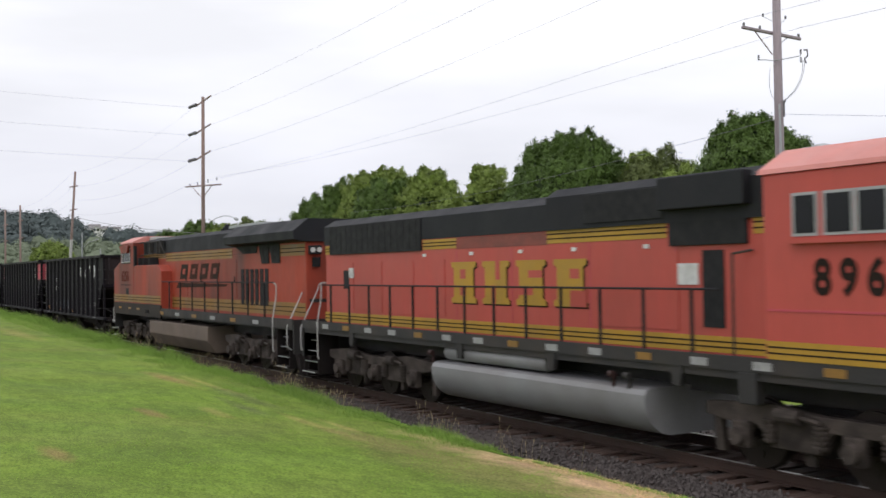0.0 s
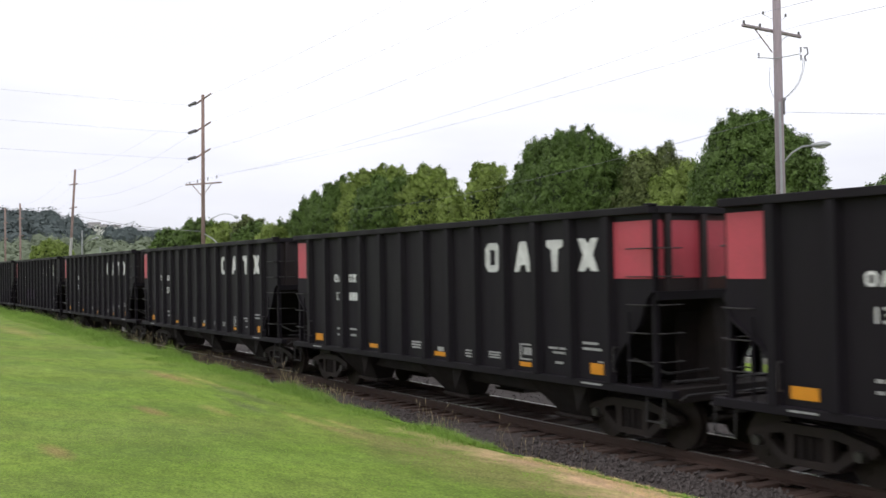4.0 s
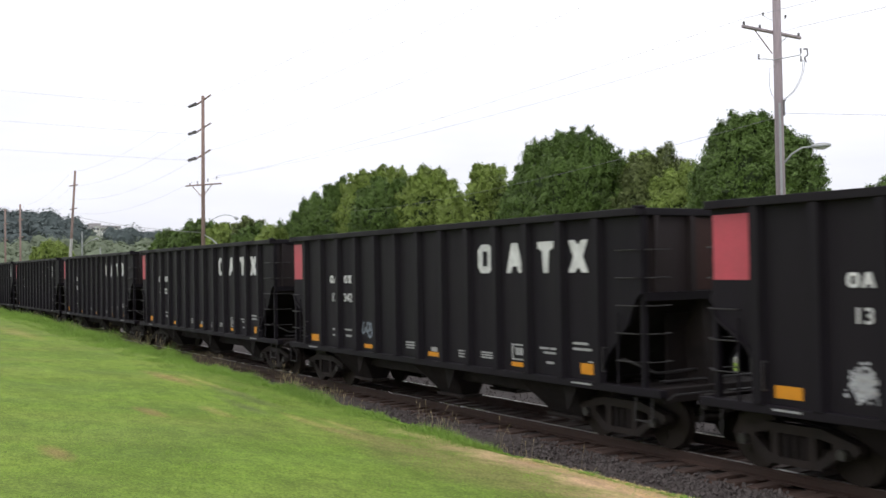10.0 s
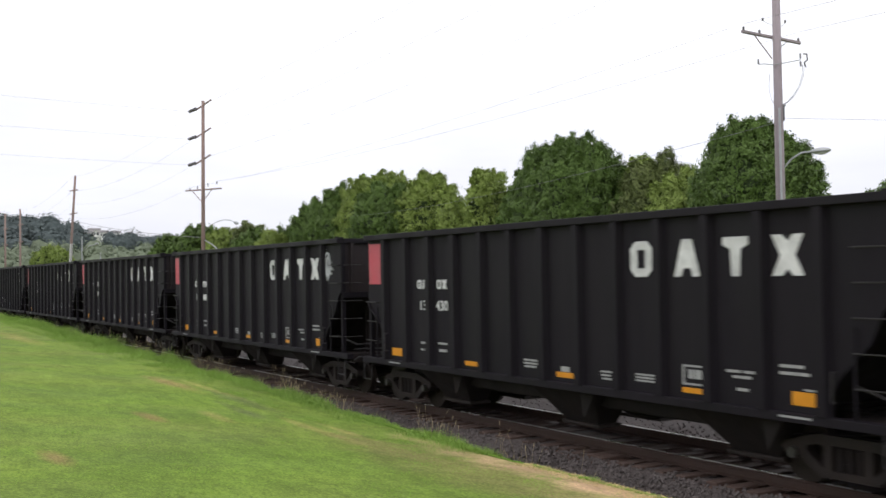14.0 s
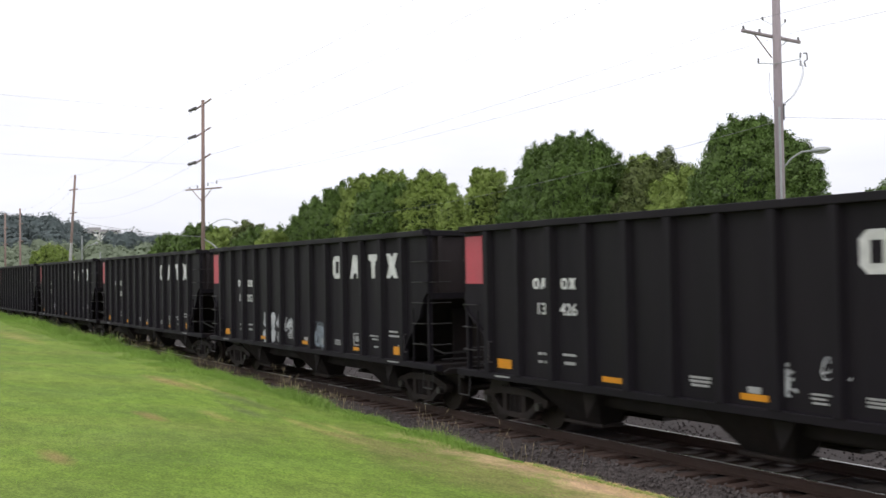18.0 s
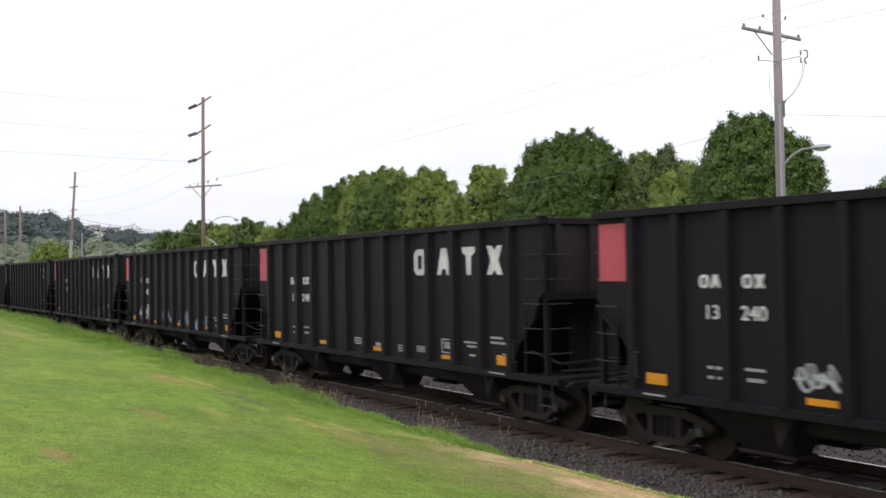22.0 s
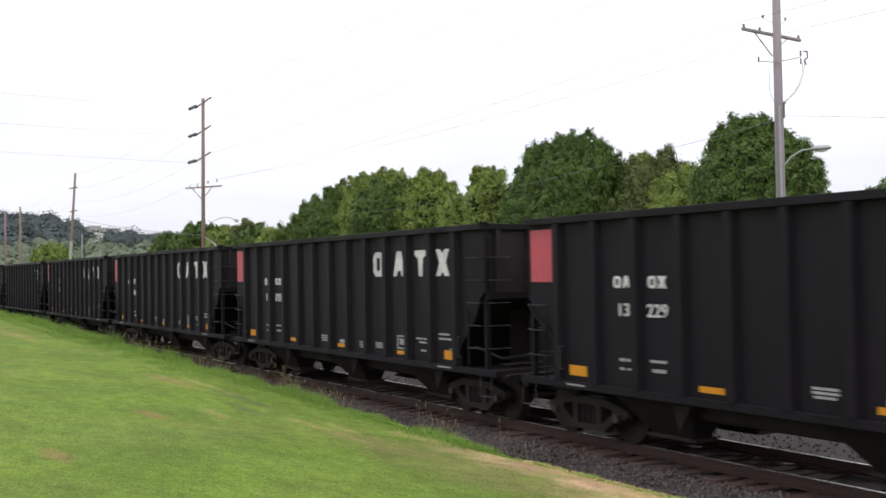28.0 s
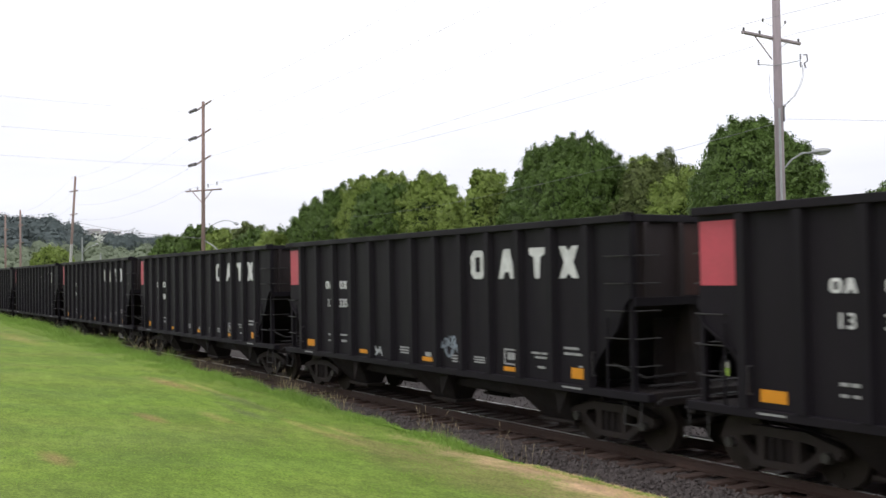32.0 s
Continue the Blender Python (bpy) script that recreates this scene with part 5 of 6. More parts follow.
    for x in (-3.75, 2.35, 2.75):
        part("filler_valve", rod(rod(B(), (x, -1.45, 0.98), (x, -1.45, 1.25), 0.035, n=8), (x - 0.06, -1.5, 1.26), (x + 0.06, -1.5, 1.26), 0.06, n=10), M["end_red"] if x < 2.5 else M["loco_grey"], lo)
    for x in (-7.8, 5.3, -2.6, 0.6, 3.9):
        part("sill_bracket", slab(B(), [(x - 0.14, 1.52), (x + 0.14, 1.52), (x + 0.08, 1.2), (x - 0.08, 1.2)], -1.49, -1.40), M["loco_grey"], lo)
    handrail(lo, -9.6, 4.8, 1.72, 2.72, -1.46, 13, M["loco_black"])
    part("jacking_pad", box(B(), 5.2, 5.55, -1.5, -1.3, 1.05, 1.52, 0.02), M["loco_grey"], lo)
    for i in range(15):
        part("sill_reflector", box(B(), -9.5 + i * 1.25, -9.15 + i * 1.25, -1.512, -1.50, 1.56, 1.68), M["yellow_old"] if i % 3 == 1 else M["grey_mark"], lo)
    steps(lo, -10.4, -1)
    for s, x in ((-1, 10.9), (1, 10.4)):
        ends(lo, x, s)
    for s in (-1, 1):
        loco_bogie(lo, s * 7.0)
    return lo


engine_b, engine_a = modern_loco(), older_loco()
set_letters()

# ---- poles, wires and street lamps ----
POLES = [(-21.85, 25, 13.0, 0.0, 0.16), (-77.3, 25, 16.4, 0.35, 0.165), (-125.6, 25, 15.0, 0.7, 0.17), (-160.5, 25, 13.3, 0.2, 0.17), (-174.5, 25, 13.4, 0.2, 0.17)]


def pole(i):
    x, y, top, lean, r = POLES[i]
    p = thing("utility_pole", "weathered wooden utility pole carrying overhead wires", "utility pole", "utility poles along the street", m=pose(x, y, -0.4))
    bm = rod(B(), (0, -0.4 if i == 2 else 0, -0.6), (lean * 1.6, 0.4 if i == 2 else 0, top + 0.4), r, r * 0.72, 14)
    part("mast", bm, M["pole" if i == 0 else "pole_brown"], p, smooth=True)
    return p


def insulator(p, x, y, z, r=0.05, h=0.14):
    bm = B()
    for k in range(3):
        rod(bm, (x, y, z + k * h / 3), (x, y, z + (k + 0.7) * h / 3), r, r * 0.7, 8)
    part("insulator", bm, M["insulator"], p)


p1 = pole(0)
bm = B()
rod(bm, (-0.24, -1.22, 10.58), (-0.09, 1.13, 10.43), 0.058, n=6)
part("crossarm", bm, M["pole"], p1)
part("brace", rod(B(), (-0.21, -0.72, 10.50), (-0.16, -0.05, 9.85), 0.018), M["pole_brown"], p1)
part("brace", rod(B(), (-0.13, 0.60, 10.42), (-0.16, 0.05, 10.05), 0.014), M["galv"], p1)
for x, y, z in ((-0.24, -1.16, 10.63), (-0.2, -0.52, 10.59), (-0.09, 1.06, 10.48)):
    insulator(p1, x, y, z, 0.042, 0.11)
for x, y, z in ((-0.30, -0.26, 11.02), (0.16, 0.2, 10.90)):
    part("pin_bracket", rod(B(), (0, 0, z - 0.25), (x, y, z), 0.008, n=5), M["galv"], p1)
    insulator(p1, x, y, z, 0.036, 0.10)
part("bracket", pipe(B(), [(-0.55, -0.2, 9.74), (-0.3, -0.2, 9.70), (0, -0.2, 9.62), (0.35, 0.0, 9.64), (0.7, 0.2, 9.68)], 0.014), M["galv"], p1)
for x, y, z in ((-0.56, -0.2, 9.74), (0.70, 0.2, 9.72), (0.70, 0.2, 9.48)):
    insulator(p1, x, y, z, 0.036, 0.17)
part("fuse_cutout", pipe(B(), [(0.98, 0, 9.78), (1.10, 0, 9.76), (1.12, 0, 9.58), (1.0, 0, 9.52), (1.06, 0, 9.38)], 0.022), M["insulator"], p1)
for k in (0, 0.06):
    part("jumper_wire", pipe(B(), [(1.0 - k, 0, 9.48), (0.97 - k, 0, 9.15), (0.84 - k, 0, 8.85), (0.62 - k, 0, 8.60), (0.40 - k, -0.05, 8.43), (0.18, -0.1, 8.36)], 0.008), M["wire"], p1)
part("jumper_wire", pipe(B(), [(-0.30, 0, 9.45), (-0.34, 0, 9.15), (-0.34, 0, 8.88), (-0.26, 0, 8.62), (-0.12, -0.05, 8.46), (0.0, -0.1, 8.40)], 0.008), M["wire"], p1)
part("cable_rack", pipe(B(), [(0.24, -0.05, 7.9), (0.24, -0.05, 8.35), (0.30, -0.05, 8.36)], 0.03), M["insulator"], p1)
part("conduit", rod(B(), (0.14, -0.12, 0), (0.14, -0.12, 8.3), 0.035), M["galv"], p1)


def lamp_arm(p, pts, r=0.035, big=1.0):
    arm = part("lamp_arm", pipe(B(), pts, r), M["galv"], p)
    e, d = Vector(pts[-1]), (Vector(pts[-1]) - Vector(pts[-2])).normalized()
    bm = B()
    m = Matrix.Translation(e + d * 0.33 * big) @ d.to_track_quat("X", "Z").to_matrix().to_4x4() @ Matrix.Diagonal((0.42 * big, 0.17 * big, 0.13 * big, 1))
    bmesh.ops.create_uvsphere(bm, u_segments=14, v_segments=8, radius=1, matrix=m)
    head = part("lamp_head", bm, M["galv"], arm, smooth=True)
    bm = B()
    bmesh.ops.create_uvsphere(bm, u_segments=12, v_segments=6, radius=1, matrix=m @ Matrix.Translation((0.1, 0, -0.5)) @ Matrix.Diagonal((0.6, 0.8, 0.8, 1)))
    part("lens", bm, M["lamp"], arm, smooth=True)


lamp_arm(p1, [(0.12, 0.05, 6.5), (0.3, 0.17, 6.75), (0.55, 0.33, 6.92), (0.82, 0.48, 6.93)], 0.028, 0.72)

p2 = pole(1)
for z, a in ((16.4, 0.5), (14.3, 0.35), (12.3, 0.2)):
    part("crossarm", rod(B(), (a - 0.9, -0.3, z - 0.22), (a + 1.0, 0.3, z + 0.35), 0.07, n=6), M["pole_brown"], p2)
    bm = B()
    for k in range(6):
        rod(bm, (a - 2.0 + k * 0.27, -0.4, z - 0.15), (a - 1.84 + k * 0.27, -0.4, z - 0.15), 0.12, n=10)
    part("strain_insulator", bm, M["insulator"], p2)
part("crossarm", rod(B(), (-3.0, -0.3, 10.25), (3.6, 0.3, 9.95), 0.055, n=6), M["pole_brown"], p2)
part("brace", rod(rod(B(), (-1.6, -0.2, 10.1), (0, 0, 9.2), 0.03), (2.0, 0.1, 9.95), (0.2, 0, 9.2), 0.03), M["pole_brown"], p2)
for x in (-2.9, -1.0, 1.5, 3.5):
    insulator(p2, x, 0, 10.25, 0.06, 0.25)
lamp_arm(p2, [(0, 0, 6.4), (1.5, 0.3, 5.9), (2.9, 0.5, 5.2)], 0.05)
lamp_arm(p2, [(0.2, 0.2, 7.0), (0.9, 0.4, 7.38), (1.8, 0.6, 7.62), (2.8, 0.75, 7.70), (3.8, 0.85, 7.62), (4.7, 0.9, 7.42)], 0.028, 0.8)
p3 = pole(2)
part("crossarm", rod(B(), (0, 0, 13.7), (3.2, 0.2, 13.6), 0.07, n=6), M["pole_brown"], p3)
part("crossarm", rod(B(), (0, 0, 11.0), (2.8, 0.2, 11.0), 0.06, n=6), M["pole_brown"], p3)
part("marker_sleeve", rod(B(), (0.1, -0.36, 0.3), (0.6, 0.02, 7.6), 0.185, 0.17, 14), M["rail_white"], p3)
p4, p5 = pole(3), pole(4)
for p in (p4, p5):
    for z in (11.5, 9.0):
        part("crossarm", rod(B(), (-1.2, 0, z), (1.2, 0.2, z), 0.08, n=6), M["pole_brown"], p)


def street_lamp(x, y, h, reach):
    p = thing("street_lamp", "grey steel street lamp with a curved arm", "street lamp", "street lamps", m=pose(x, y, -0.4))
    part("mast", rod(B(), (0, 0, 0), (0, 0, h + 1.2), 0.11, 0.07, 10), M["galv"], p)
    lamp_arm(p, [(0, 0, h - 0.6), (reach * 0.4, 0.2, h), (reach, 0.3, h + 0.15)], 0.05)


street_lamp(-121.7, 25.5, 7.1, 5.5)
street_lamp(-119.5, 27, 5.2, 5.8)


def wire(a, b, sag, r=0.0052):
    a, b = Vector(a), Vector(b)
    pts = [a.lerp(b, i / 18) - Vector((0, 0, sag * 4 * (i / 18) * (1 - i / 18))) for i in range(19)]
    side = (b - a).cross(Vector((0, 0, 1))).normalized()
    bm = B()
    ring = [[bm.verts.new(p + side * r * cx + Vector((0, 0, r * cz))) for cx, cz in ((1, 0), (0, 1), (-1, 0), (0, -1))] for p in pts]
    for g, k in zip(ring, ring[1:]):
        for i in range(4):
            bm.faces.new((g[i], g[(i + 1) % 4], k[(i + 1) % 4], k[i]))
    return tagged(part("overhead_wire", bm, M["wire"]), "thin dark overhead wire strung between poles", "wire", "overhead wires")


def high(p, x, y, z):
    return (p.location.x + x, p.location.y + y, p.location.z + z)


for z, a, top in ((16.4, 0.5, 17.6), (14.3, 0.35, 15.6), (12.3, 0.2, 13.6)):
    wire(high(p2, a + 1.0, 0.3, z + 0.3), (-22, 25.3, top), 0.5)
    wire((-22, 25.3, top), (35, 25.3, top - 1), 0.9)
    wire(high(p2, a - 0.9, -0.3, z - 0.2), high(p3, 0.9 + (16.4 - z) * 0.5, 0, 15.2 - (16.4 - z) * 0.78), 0.9)
    wire(high(p3, 1, 0, 15.2 - (16.4 - z) * 0.78), high(p4, 0.2, 0, 13.4 - (16.4 - z) * 0.6), 0.8)
    wire(high(p2, a - 2.0, -0.4, z - 0.15), (-75.5, -20, z + 0.5), 0.25)
for x, t in ((-2.9, -1.28), (3.5, 1.13)):
    wire(high(p2, x, 0, 10.5), high(p1, -0.15, t, 10.78), 0.5, 0.0045)
    wire(high(p1, -0.15, t, 10.78), (30, 25.3 + t, 11.2), 0.5, 0.0055)
wire(high(p2, -2.9, 0, 10.5), high(p3, 1.0, 0, 10.6), 1.0)
wire(high(p2, 0, 0, 6.5), high(p3, 0.5, 0, 10.3), 0.3, 0.018)
wire(high(p1, 0.1, 0, 8.0), (12, 62, 6.2), 0.5)
wire(high(p1, 0.0, 0, 7.9), (-82, 40, 8.2), 0.5, 0.007)

# ---- trees ----
def tree(x, y, top, rx, rz, seed, leaf, base=-0.4, leaves=9000, size=0.2, ry=None):
    """A tapered trunk with limbs and a crown of small leaves gathered in uneven lobes."""
    r = np.random.default_rng(seed)
    ry = ry or rx
    t = thing("tree", "broadleaf tree in full summer leaf beside the street", "tree", "trees behind the street", m=pose(x, y, base))
    H = top - base
    cz = H - rz
    bm = rod(B(), (0, 0, -0.3), (0.1, 0, cz), 0.03 * H, 0.016 * H, 10)
    for k in range(7):
        a = k * 2.4 + seed
        z = cz * (0.55 + 0.06 * k)
        rod(bm, (0.05, 0, z), (math.cos(a) * rx * 0.6, math.sin(a) * ry * 0.6, z + rz * 0.7), 0.012 * H, 0.004 * H, 6)
    part("trunk", bm, M["bark"], t)
    # the crown's outline: full shoulders, billowed into lobes about a metre across
    power = 2.1 if rx > 2 else 1.7

    def outline(w, soft=0.0):
        full = (math.hypot(w.x, w.y) ** power + abs(w.z) ** power) ** (-1 / power)
        q = Vector((w.x * rx, w.y * ry, w.z * rz)) + Vector((seed * 7.3, 0, 0))
        k_ = full * (0.94 + 0.07 * noise.noise(q * 0.3)) - soft
        k_ += (0.5 * (abs(noise.noise(q * 0.42)) - 0.2) + 1.35 * (abs(noise.noise(q * 0.92)) - 0.2) + 0.4 * (abs(noise.noise(q * 2.6)) - 0.2)) / max(rx, 2.6)
        return Vector((w.x * rx, w.y * ry, w.z * rz)) * k_

    # Core in the shade-darkened leaf colour, showing between the lobes.
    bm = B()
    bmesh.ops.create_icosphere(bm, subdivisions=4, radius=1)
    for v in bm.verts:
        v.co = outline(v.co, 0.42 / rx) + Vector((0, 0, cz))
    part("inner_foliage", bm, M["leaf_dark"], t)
    # sprays of leaves set on the outline, each turned as the lobe under it
    sprays = leaves // 7
    leaves = sprays * 7
    way = r.normal(size=(sprays, 3))
    way /= np.linalg.norm(way, axis=1)[:, None]
    way[:, 2] = np.where(way[:, 2] < -0.5, -way[:, 2], way[:, 2])
    spot, turned = [], []
    for v in way.tolist():
        w = Vector(v)
        e1 = w.orthogonal().normalized() * 0.05
        e2 = w.cross(e1)
        p0 = outline(w)
        nn = (outline((w + e1).normalized()) - p0).cross(outline((w + e2).normalized()) - p0).normalized()
        spot.append(p0)
        turned.append(nn)
    spot, turned = np.array(spot), np.array(turned)
    u0 = r.random(sprays)
    spot += turned * np.where(u0 < 0.12, 0.05 + 0.22 * r.random(sprays), -0.26 * r.random(sprays) ** 1.5)[:, None]
    d = np.repeat(turned, 7, axis=0)
    p = np.repeat(spot, 7, axis=0) + 0.085 * r.normal(size=(leaves, 3)) + (0, 0, cz)
    nrm = d + np.array((0, 0, 0.15)) + 0.30 * r.normal(size=(leaves, 3))
    nrm /= np.linalg.norm(nrm, axis=1)[:, None]
    u = np.cross(nrm, r.normal(size=(leaves, 3)))
    u /= np.linalg.norm(u, axis=1)[:, None] + 1e-9
    w = np.cross(nrm, u)
    w /= np.linalg.norm(w, axis=1)[:, None] + 1e-9
    s = (size * (0.55 + 0.9 * r.random(leaves)))[:, None]
    q = np.stack([p - u * s, p + w * s * 0.8, p + u * s * 0.7 - w * s * 0.5], 1).reshape(-1, 3)
    raw("crown", q.tolist(), np.arange(leaves * 3).reshape(-1, 3).tolist(), leaf, t)
    return t


TREES = [(-42.2, 46, 11.6, 3.3, 5.3, "leaf"), (-40.2, 46.6, 9.6, 2.3, 4.2, "leaf"), (-44.0, 45.6, 9.3, 2.1, 3.8, "leaf"), (-49.2, 47.5, 9.2, 2.3, 3.9, "leaf_light"), (-52.7, 48.5, 10.35, 2.7, 4.2, "leaf_brown"), (-56.6, 50, 11.1, 2.0, 4.2, "leaf_light"),
         (-59.4, 47, 12.55, 3.7, 6.0, "leaf"), (-63.5, 48.2, 12.75, 3.9, 6.0, "leaf"), (-56.9, 46.5, 11.3, 2.3, 4.9, "leaf"), (-73.0, 48, 11.95, 1.75, 4.7, "leaf_light"), (-69.4, 49, 10.2, 2.0, 4.0, "leaf"),
         (-82.2, 47.8, 12.0, 3.2, 5.4, "leaf_light"), (-95.2, 47.8, 12.9, 3.0, 5.6, "leaf_light"), (-90.3, 48.2, 12.7, 3.0, 5.6, "leaf_light"), (-85.6, 45.5, 11.35, 3.6, 5.2, "leaf"), (-98.6, 46.5, 11.9, 2.2, 5.0, "leaf"),
         (-105.2, 47, 10.9, 3.1, 4.8, "leaf"), (-101.5, 46.5, 10.6, 2.5, 4.6, "leaf"), (-109.0, 46, 8.9, 1.9, 3.8, "leaf"), (-75.8, 47, 9.2, 1.9, 4.0, "leaf_light"),
         (-140.6, 41, 8.6, 2.9, 3.6, "leaf"), (-134.5, 41.5, 8.8, 2.8, 3.6, "leaf"), (-128.0, 41, 9.65, 2.6, 4.0, "leaf"), (-121.2, 42, 8.7, 2.6, 3.6, "leaf_light"), (-119.0, 44, 9.2, 2.2, 3.6, "leaf_brown"), (-113.2, 42.5, 8.2, 2.4, 3.2, "leaf"), (-108.4, 43, 8.0, 2.0, 3.2, "leaf_light"),
         (-45.4, 62, 8.5, 1.7, 2.8, "leaf"), (-48.9, 60, 8.0, 1.0, 2.0, "leaf"), (-43.2, 62, 7.9, 1.6, 2.4, "leaf"), (-196.5, 36, 9.0, 3.9, 4.0, "leaf_light"), (-203.0, 36.5, 8.2, 3.2, 3.6, "leaf_light")]
for i, (x, y, top, rx, rz, leaf) in enumerate(TREES):
    tree(x, y, top, rx, rz, 20 + i, M[leaf], leaves=int((4600 if x > -66 else 3400 if x > -112 else 2000) * rx * rz), size=0.076 if x > -66 else 0.09 if x > -112 else 0.13, ry=max(rx, 2.2))


def woods(name, label, material, count, place, size, seed, cards=80, core=None):
    """Crowns of far woods: one mass of leaf clumps over cores, shade-coloured by default."""
    r = np.random.default_rng(seed)
    rr_ = random.Random(seed)
    vs, fs = [], []
    bm = B()
    bmesh.ops.create_icosphere(bm, subdivisions=2, radius=1)
    base = np.array([v.co for v in bm.verts])
    tri = np.array([[v.index for v in f.verts] for f in bm.faces])
    bm.free()
    core_v, core_f, quad_v = [], [], []
    for i in range(count):
        x, y = place(rr_)
        s = size * rr_.uniform(0.6, 1.4)
        tall = rr_.uniform(0.95, 1.35)
        c = np.array((x, y, height(x, y) + s * 0.8 * tall))
        core_f.append(tri + len(base) * i)
        core_v.append(c + base * (s * 0.76, s * 0.76, s * 0.76 * tall) * r.uniform(0.8, 1.15, (len(base), 1)))
        d = r.normal(size=(cards, 3))
        d /= np.linalg.norm(d, axis=1)[:, None]
        p = c + d * (s, s, s * tall) * r.uniform(0.72, 1.03, (cards, 1))
        nrm = d + (0, 0, 0.25) + 0.25 * r.normal(size=(cards, 3))
        u = np.cross(nrm, r.normal(size=(cards, 3)))
        u /= np.linalg.norm(u, axis=1)[:, None] + 1e-9
        w = np.cross(nrm, u)
        w /= np.linalg.norm(w, axis=1)[:, None] + 1e-9
        k = s * r.uniform(0.055, 0.12, (cards, 1))
        quad_v.append(np.stack([p - u * k, p - w * k, p + u * k, p + w * k], 1).reshape(-1, 3))
    q = np.concatenate(quad_v)
    ob = raw(name, q.tolist(), np.arange(len(q)).reshape(-1, 4).tolist(), material)
    tagged(ob, label, "woods", kind="stuff")
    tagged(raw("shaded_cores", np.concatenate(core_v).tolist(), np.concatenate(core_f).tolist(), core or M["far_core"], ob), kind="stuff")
    return ob


def hill_place(r):
    while True:
        x = r.uniform(-640, -330)
        y = r.uniform(28, 175) * (0.7 - x / 1500)
        if not (-446 < x < -352 and -4.92 < x / y < -4.12):
            return x, y


woods("hillside_woods", "dark green woods covering a hillside in the distance", M["far_wood"], 1500, hill_place, 3.7, 41, 200)
woods("distant_woods", "woods on distant hills, coloured bluish for haze", M["far_wood_blue"], 1500, lambda r: (-1300 + r.gauss(0, 200), 350 + r.gauss(0, 75)), 7, 42, 40)
woods("distant_woods", "hazy woods on a middle hill", M["far_wood"], 1200, lambda r: (-900 + r.gauss(0, 150), 90 + r.gauss(0, 50)), 6, 43, 40)


def verge_place(r):
    x = r.uniform(-330, -225)
    return x, -x / r.uniform(3.3, 8.2)


woods("roadside_bushes", "light green bushes and small trees along the far roadside", M["far_light"], 190, verge_place, 2.9, 44, 170, M["far_light"])


def hill_house(x, y, w, d, h, turn):
    g = thing("house", "white house among trees on the hillside", "house", "hillside houses", m=pose(x, y, 19.4, 0, 0, turn))
    part("wall", box(B(), -w / 2, w / 2, -d / 2, d / 2, -7, h), M["house_wall"], g)
    part("roof", beam(B(), [(-d / 2 - 0.4, h), (0, h + 1.1), (d / 2 + 0.4, h)], -w / 2 - 0.4, w / 2 + 0.4), M["house_roof"], g)
    for i in range(3):
        a = -w / 2 + (i + 0.5) * w / 3
        part("window", box(B(), a - 0.3, a + 0.3, -d / 2 - 0.03, -d / 2 + 0.02, h * 0.4, h * 0.75), M["glass"], g)
    return g


for hx, hy, hw, hh in ((-430, 95.0, 4.0, 2.9), (-436, 101.5, 3.4, 1.7), (-427, 98.0, 2.6, 1.9), (-440, 105.5, 3.6, 2.4), (-424, 91.5, 2.8, 1.5)):
    hill_house(hx, hy, hw, 3.6, hh, 75)

# ---- street behind the railway ----
tagged(part("road", box(B(), -900, 800, 27.5, 36.5, -0.5, -0.30), M["asphalt"]), "worn grey asphalt street beyond the railway", "road", kind="structure")
for y in (27.3, 36.5):
    tagged(part("kerb", box(B(), -900, 800, y, y + 0.18, -0.5, -0.18, 0.02), M["concrete"]), "pale concrete kerb", "kerb", kind="structure")
tagged(part("pavement", box(B(), -900, 800, 36.68, 38.4, -0.5, -0.19), M["concrete"]), "pale concrete pavement", "pavement", kind="structure")


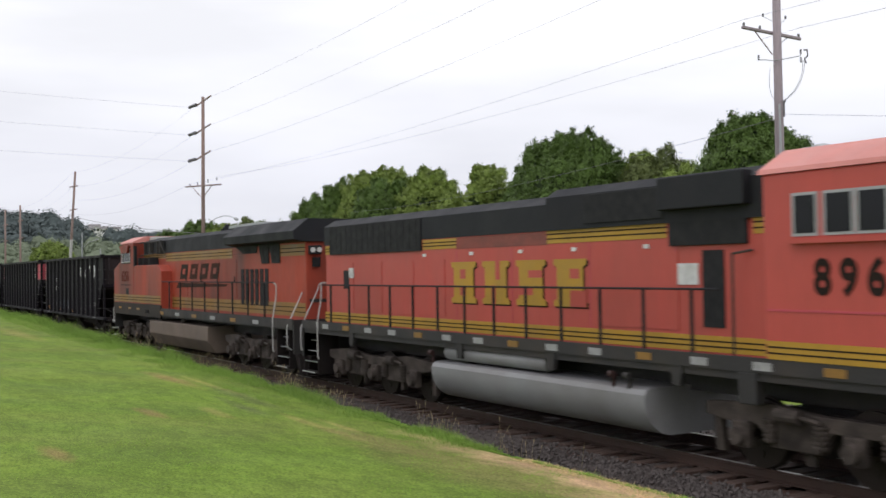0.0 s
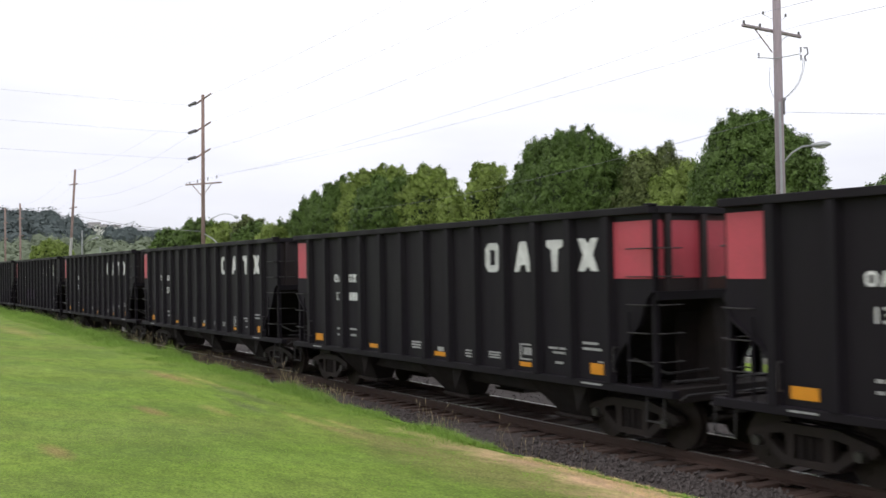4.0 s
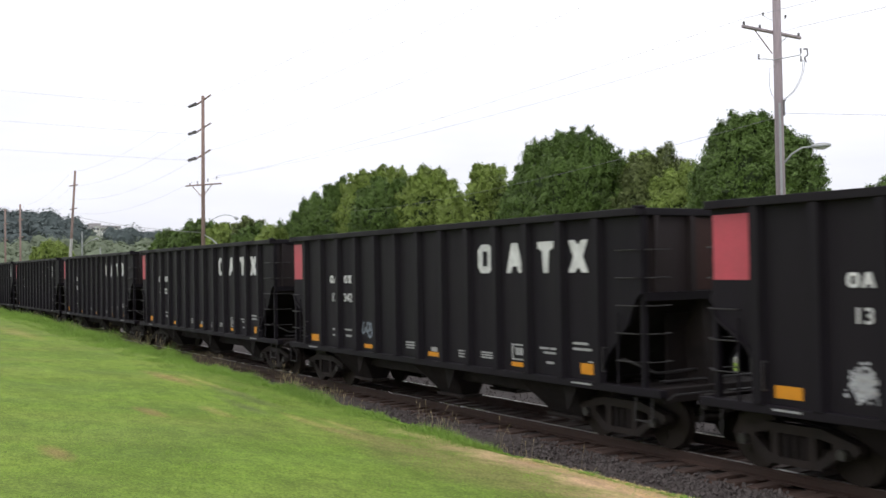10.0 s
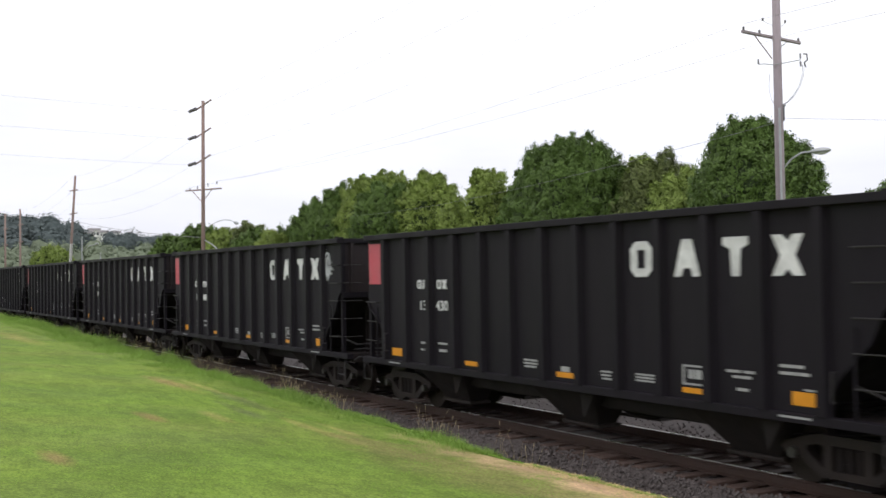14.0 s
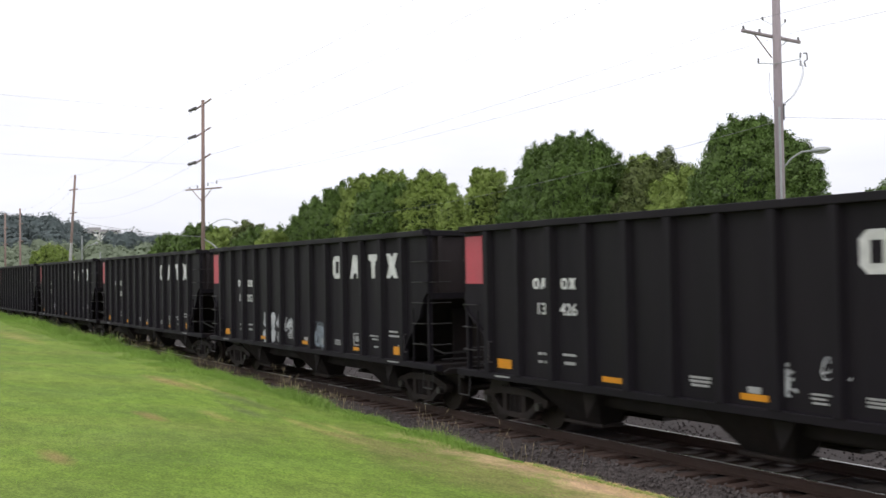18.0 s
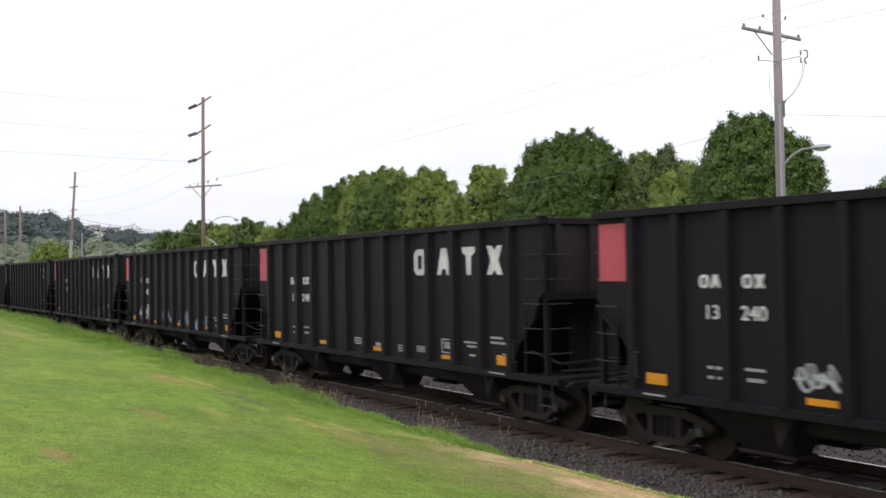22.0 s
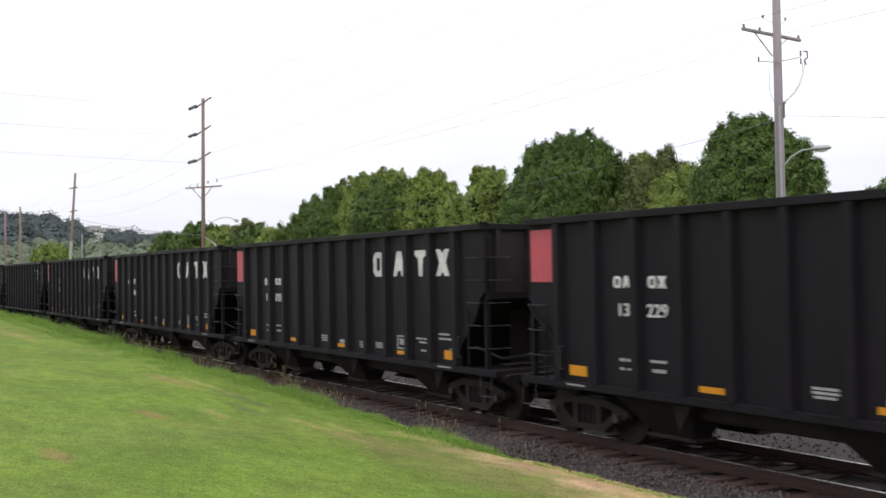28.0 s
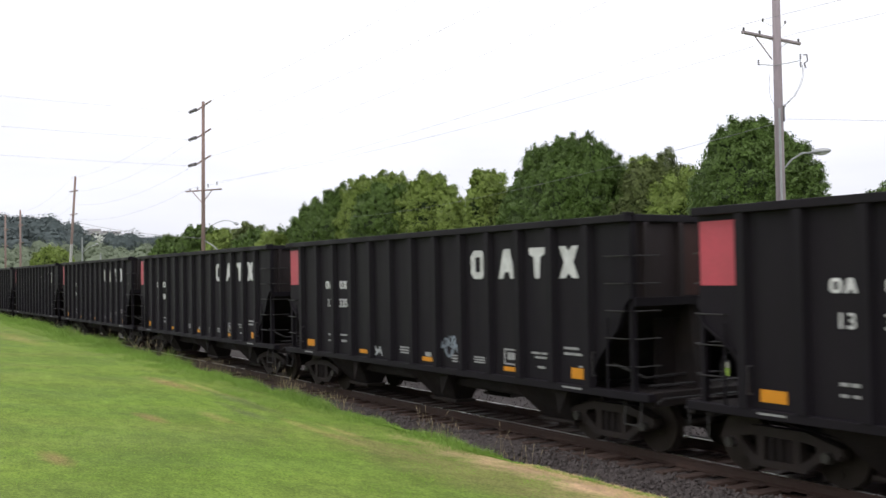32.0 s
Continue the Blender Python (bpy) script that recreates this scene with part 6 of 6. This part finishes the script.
def parked_car(x, y, material, label, s=1):
    c = thing("parked_car", label, "car", "parked cars", m=pose(x, y, -0.30))
    prof = [(-2.15, 0.30), (-2.20, 0.70), (-2.05, 0.92), (-1.35, 0.98), (-0.75, 1.42), (0.75, 1.44), (1.5, 0.98), (2.05, 0.88), (2.2, 0.62), (2.15, 0.30)]
    part("body", slab(B(), prof, -0.86, 0.86, 0.06), material, c, smooth=True)
    for y0, y1 in ((-0.875, -0.855), (0.855, 0.875)):
        part("side_window", slab(B(), [(-1.2, 1.0), (-0.68, 1.36), (0.0, 1.38), (0.0, 1.0)], y0, y1), M["car_glass"], c)
        part("side_window", slab(B(), [(0.08, 1.0), (0.08, 1.38), (0.68, 1.37), (1.3, 1.0)], y0, y1), M["car_glass"], c)
    for x0 in (-1.35, 1.35):
        for y0 in (-0.80, 0.80):
            w = part("wheel", rod(B(), (x0, y0 - 0.1, 0.32), (x0, y0 + 0.1, 0.32), 0.32, n=18), M["rubber"], c)
            part("rim", rod(B(), (x0, y0 + math.copysign(0.09, y0), 0.32), (x0, y0 + math.copysign(0.115, y0), 0.32), 0.2, n=14), M["galv"], w)
    for y0 in (-0.62, 0.62):
        part("headlight", box(B(), 2.12, 2.2, y0 - 0.16, y0 + 0.16, 0.62, 0.76, 0.02), M["lamp"], c)
        part("tail_light", box(B(), -2.2, -2.14, y0 - 0.16, y0 + 0.16, 0.66, 0.82, 0.02), M["red"], c)
    return c


for i, x in enumerate((-19.2, -24.6, -29.8, -35.4, -41.0, -52.0)):
    parked_car(x, 28.8, M["car_white" if i % 3 == 1 else "car_silver"], "white parked car at the kerb" if i % 3 == 1 else "silver parked car at the kerb")


# ---- what moves: the train rolls by and its wheels turn ----
def motions():
    things = [(c, 7.25 - PITCH * k, 0.457) for k, c in enumerate(cars)] + [(engine_b, 26.5, 0.533), (engine_a, 48.9, 0.533)]
    times = [i * 1.0 for i in range(33)]
    for ob, lag, radius in things:
        walk(ob, [(t, pose(train(t) + lag, TRACK, 0)) for t in times])
        near = [i / 30 for i in range(961) if -62 < train(i / 30) + lag < 2]
        for g in ob.children:
            if not g.name.startswith("bogie"):
                continue
            for w in g.children:
                if not w.name.startswith("wheelset"):
                    continue
                x, z = w.location.x, w.location.z
                turn = {t: math.degrees((train(t) - train(near[0])) / radius) if near else 0 for t in near}
                rows = [(t, pose(x, 0, z, 0, a % 360)) for t, a in turn.items()]
                if not rows or rows[0][0] > 0:
                    rows.insert(0, (0.0, pose(x, 0, z)))
                if rows[-1][0] < 32:
                    rows.append((32.0, pose(x, 0, z, 0, list(turn.values())[-1] % 360) if turn else pose(x, 0, z)))
                walk(w, rows)


motions()
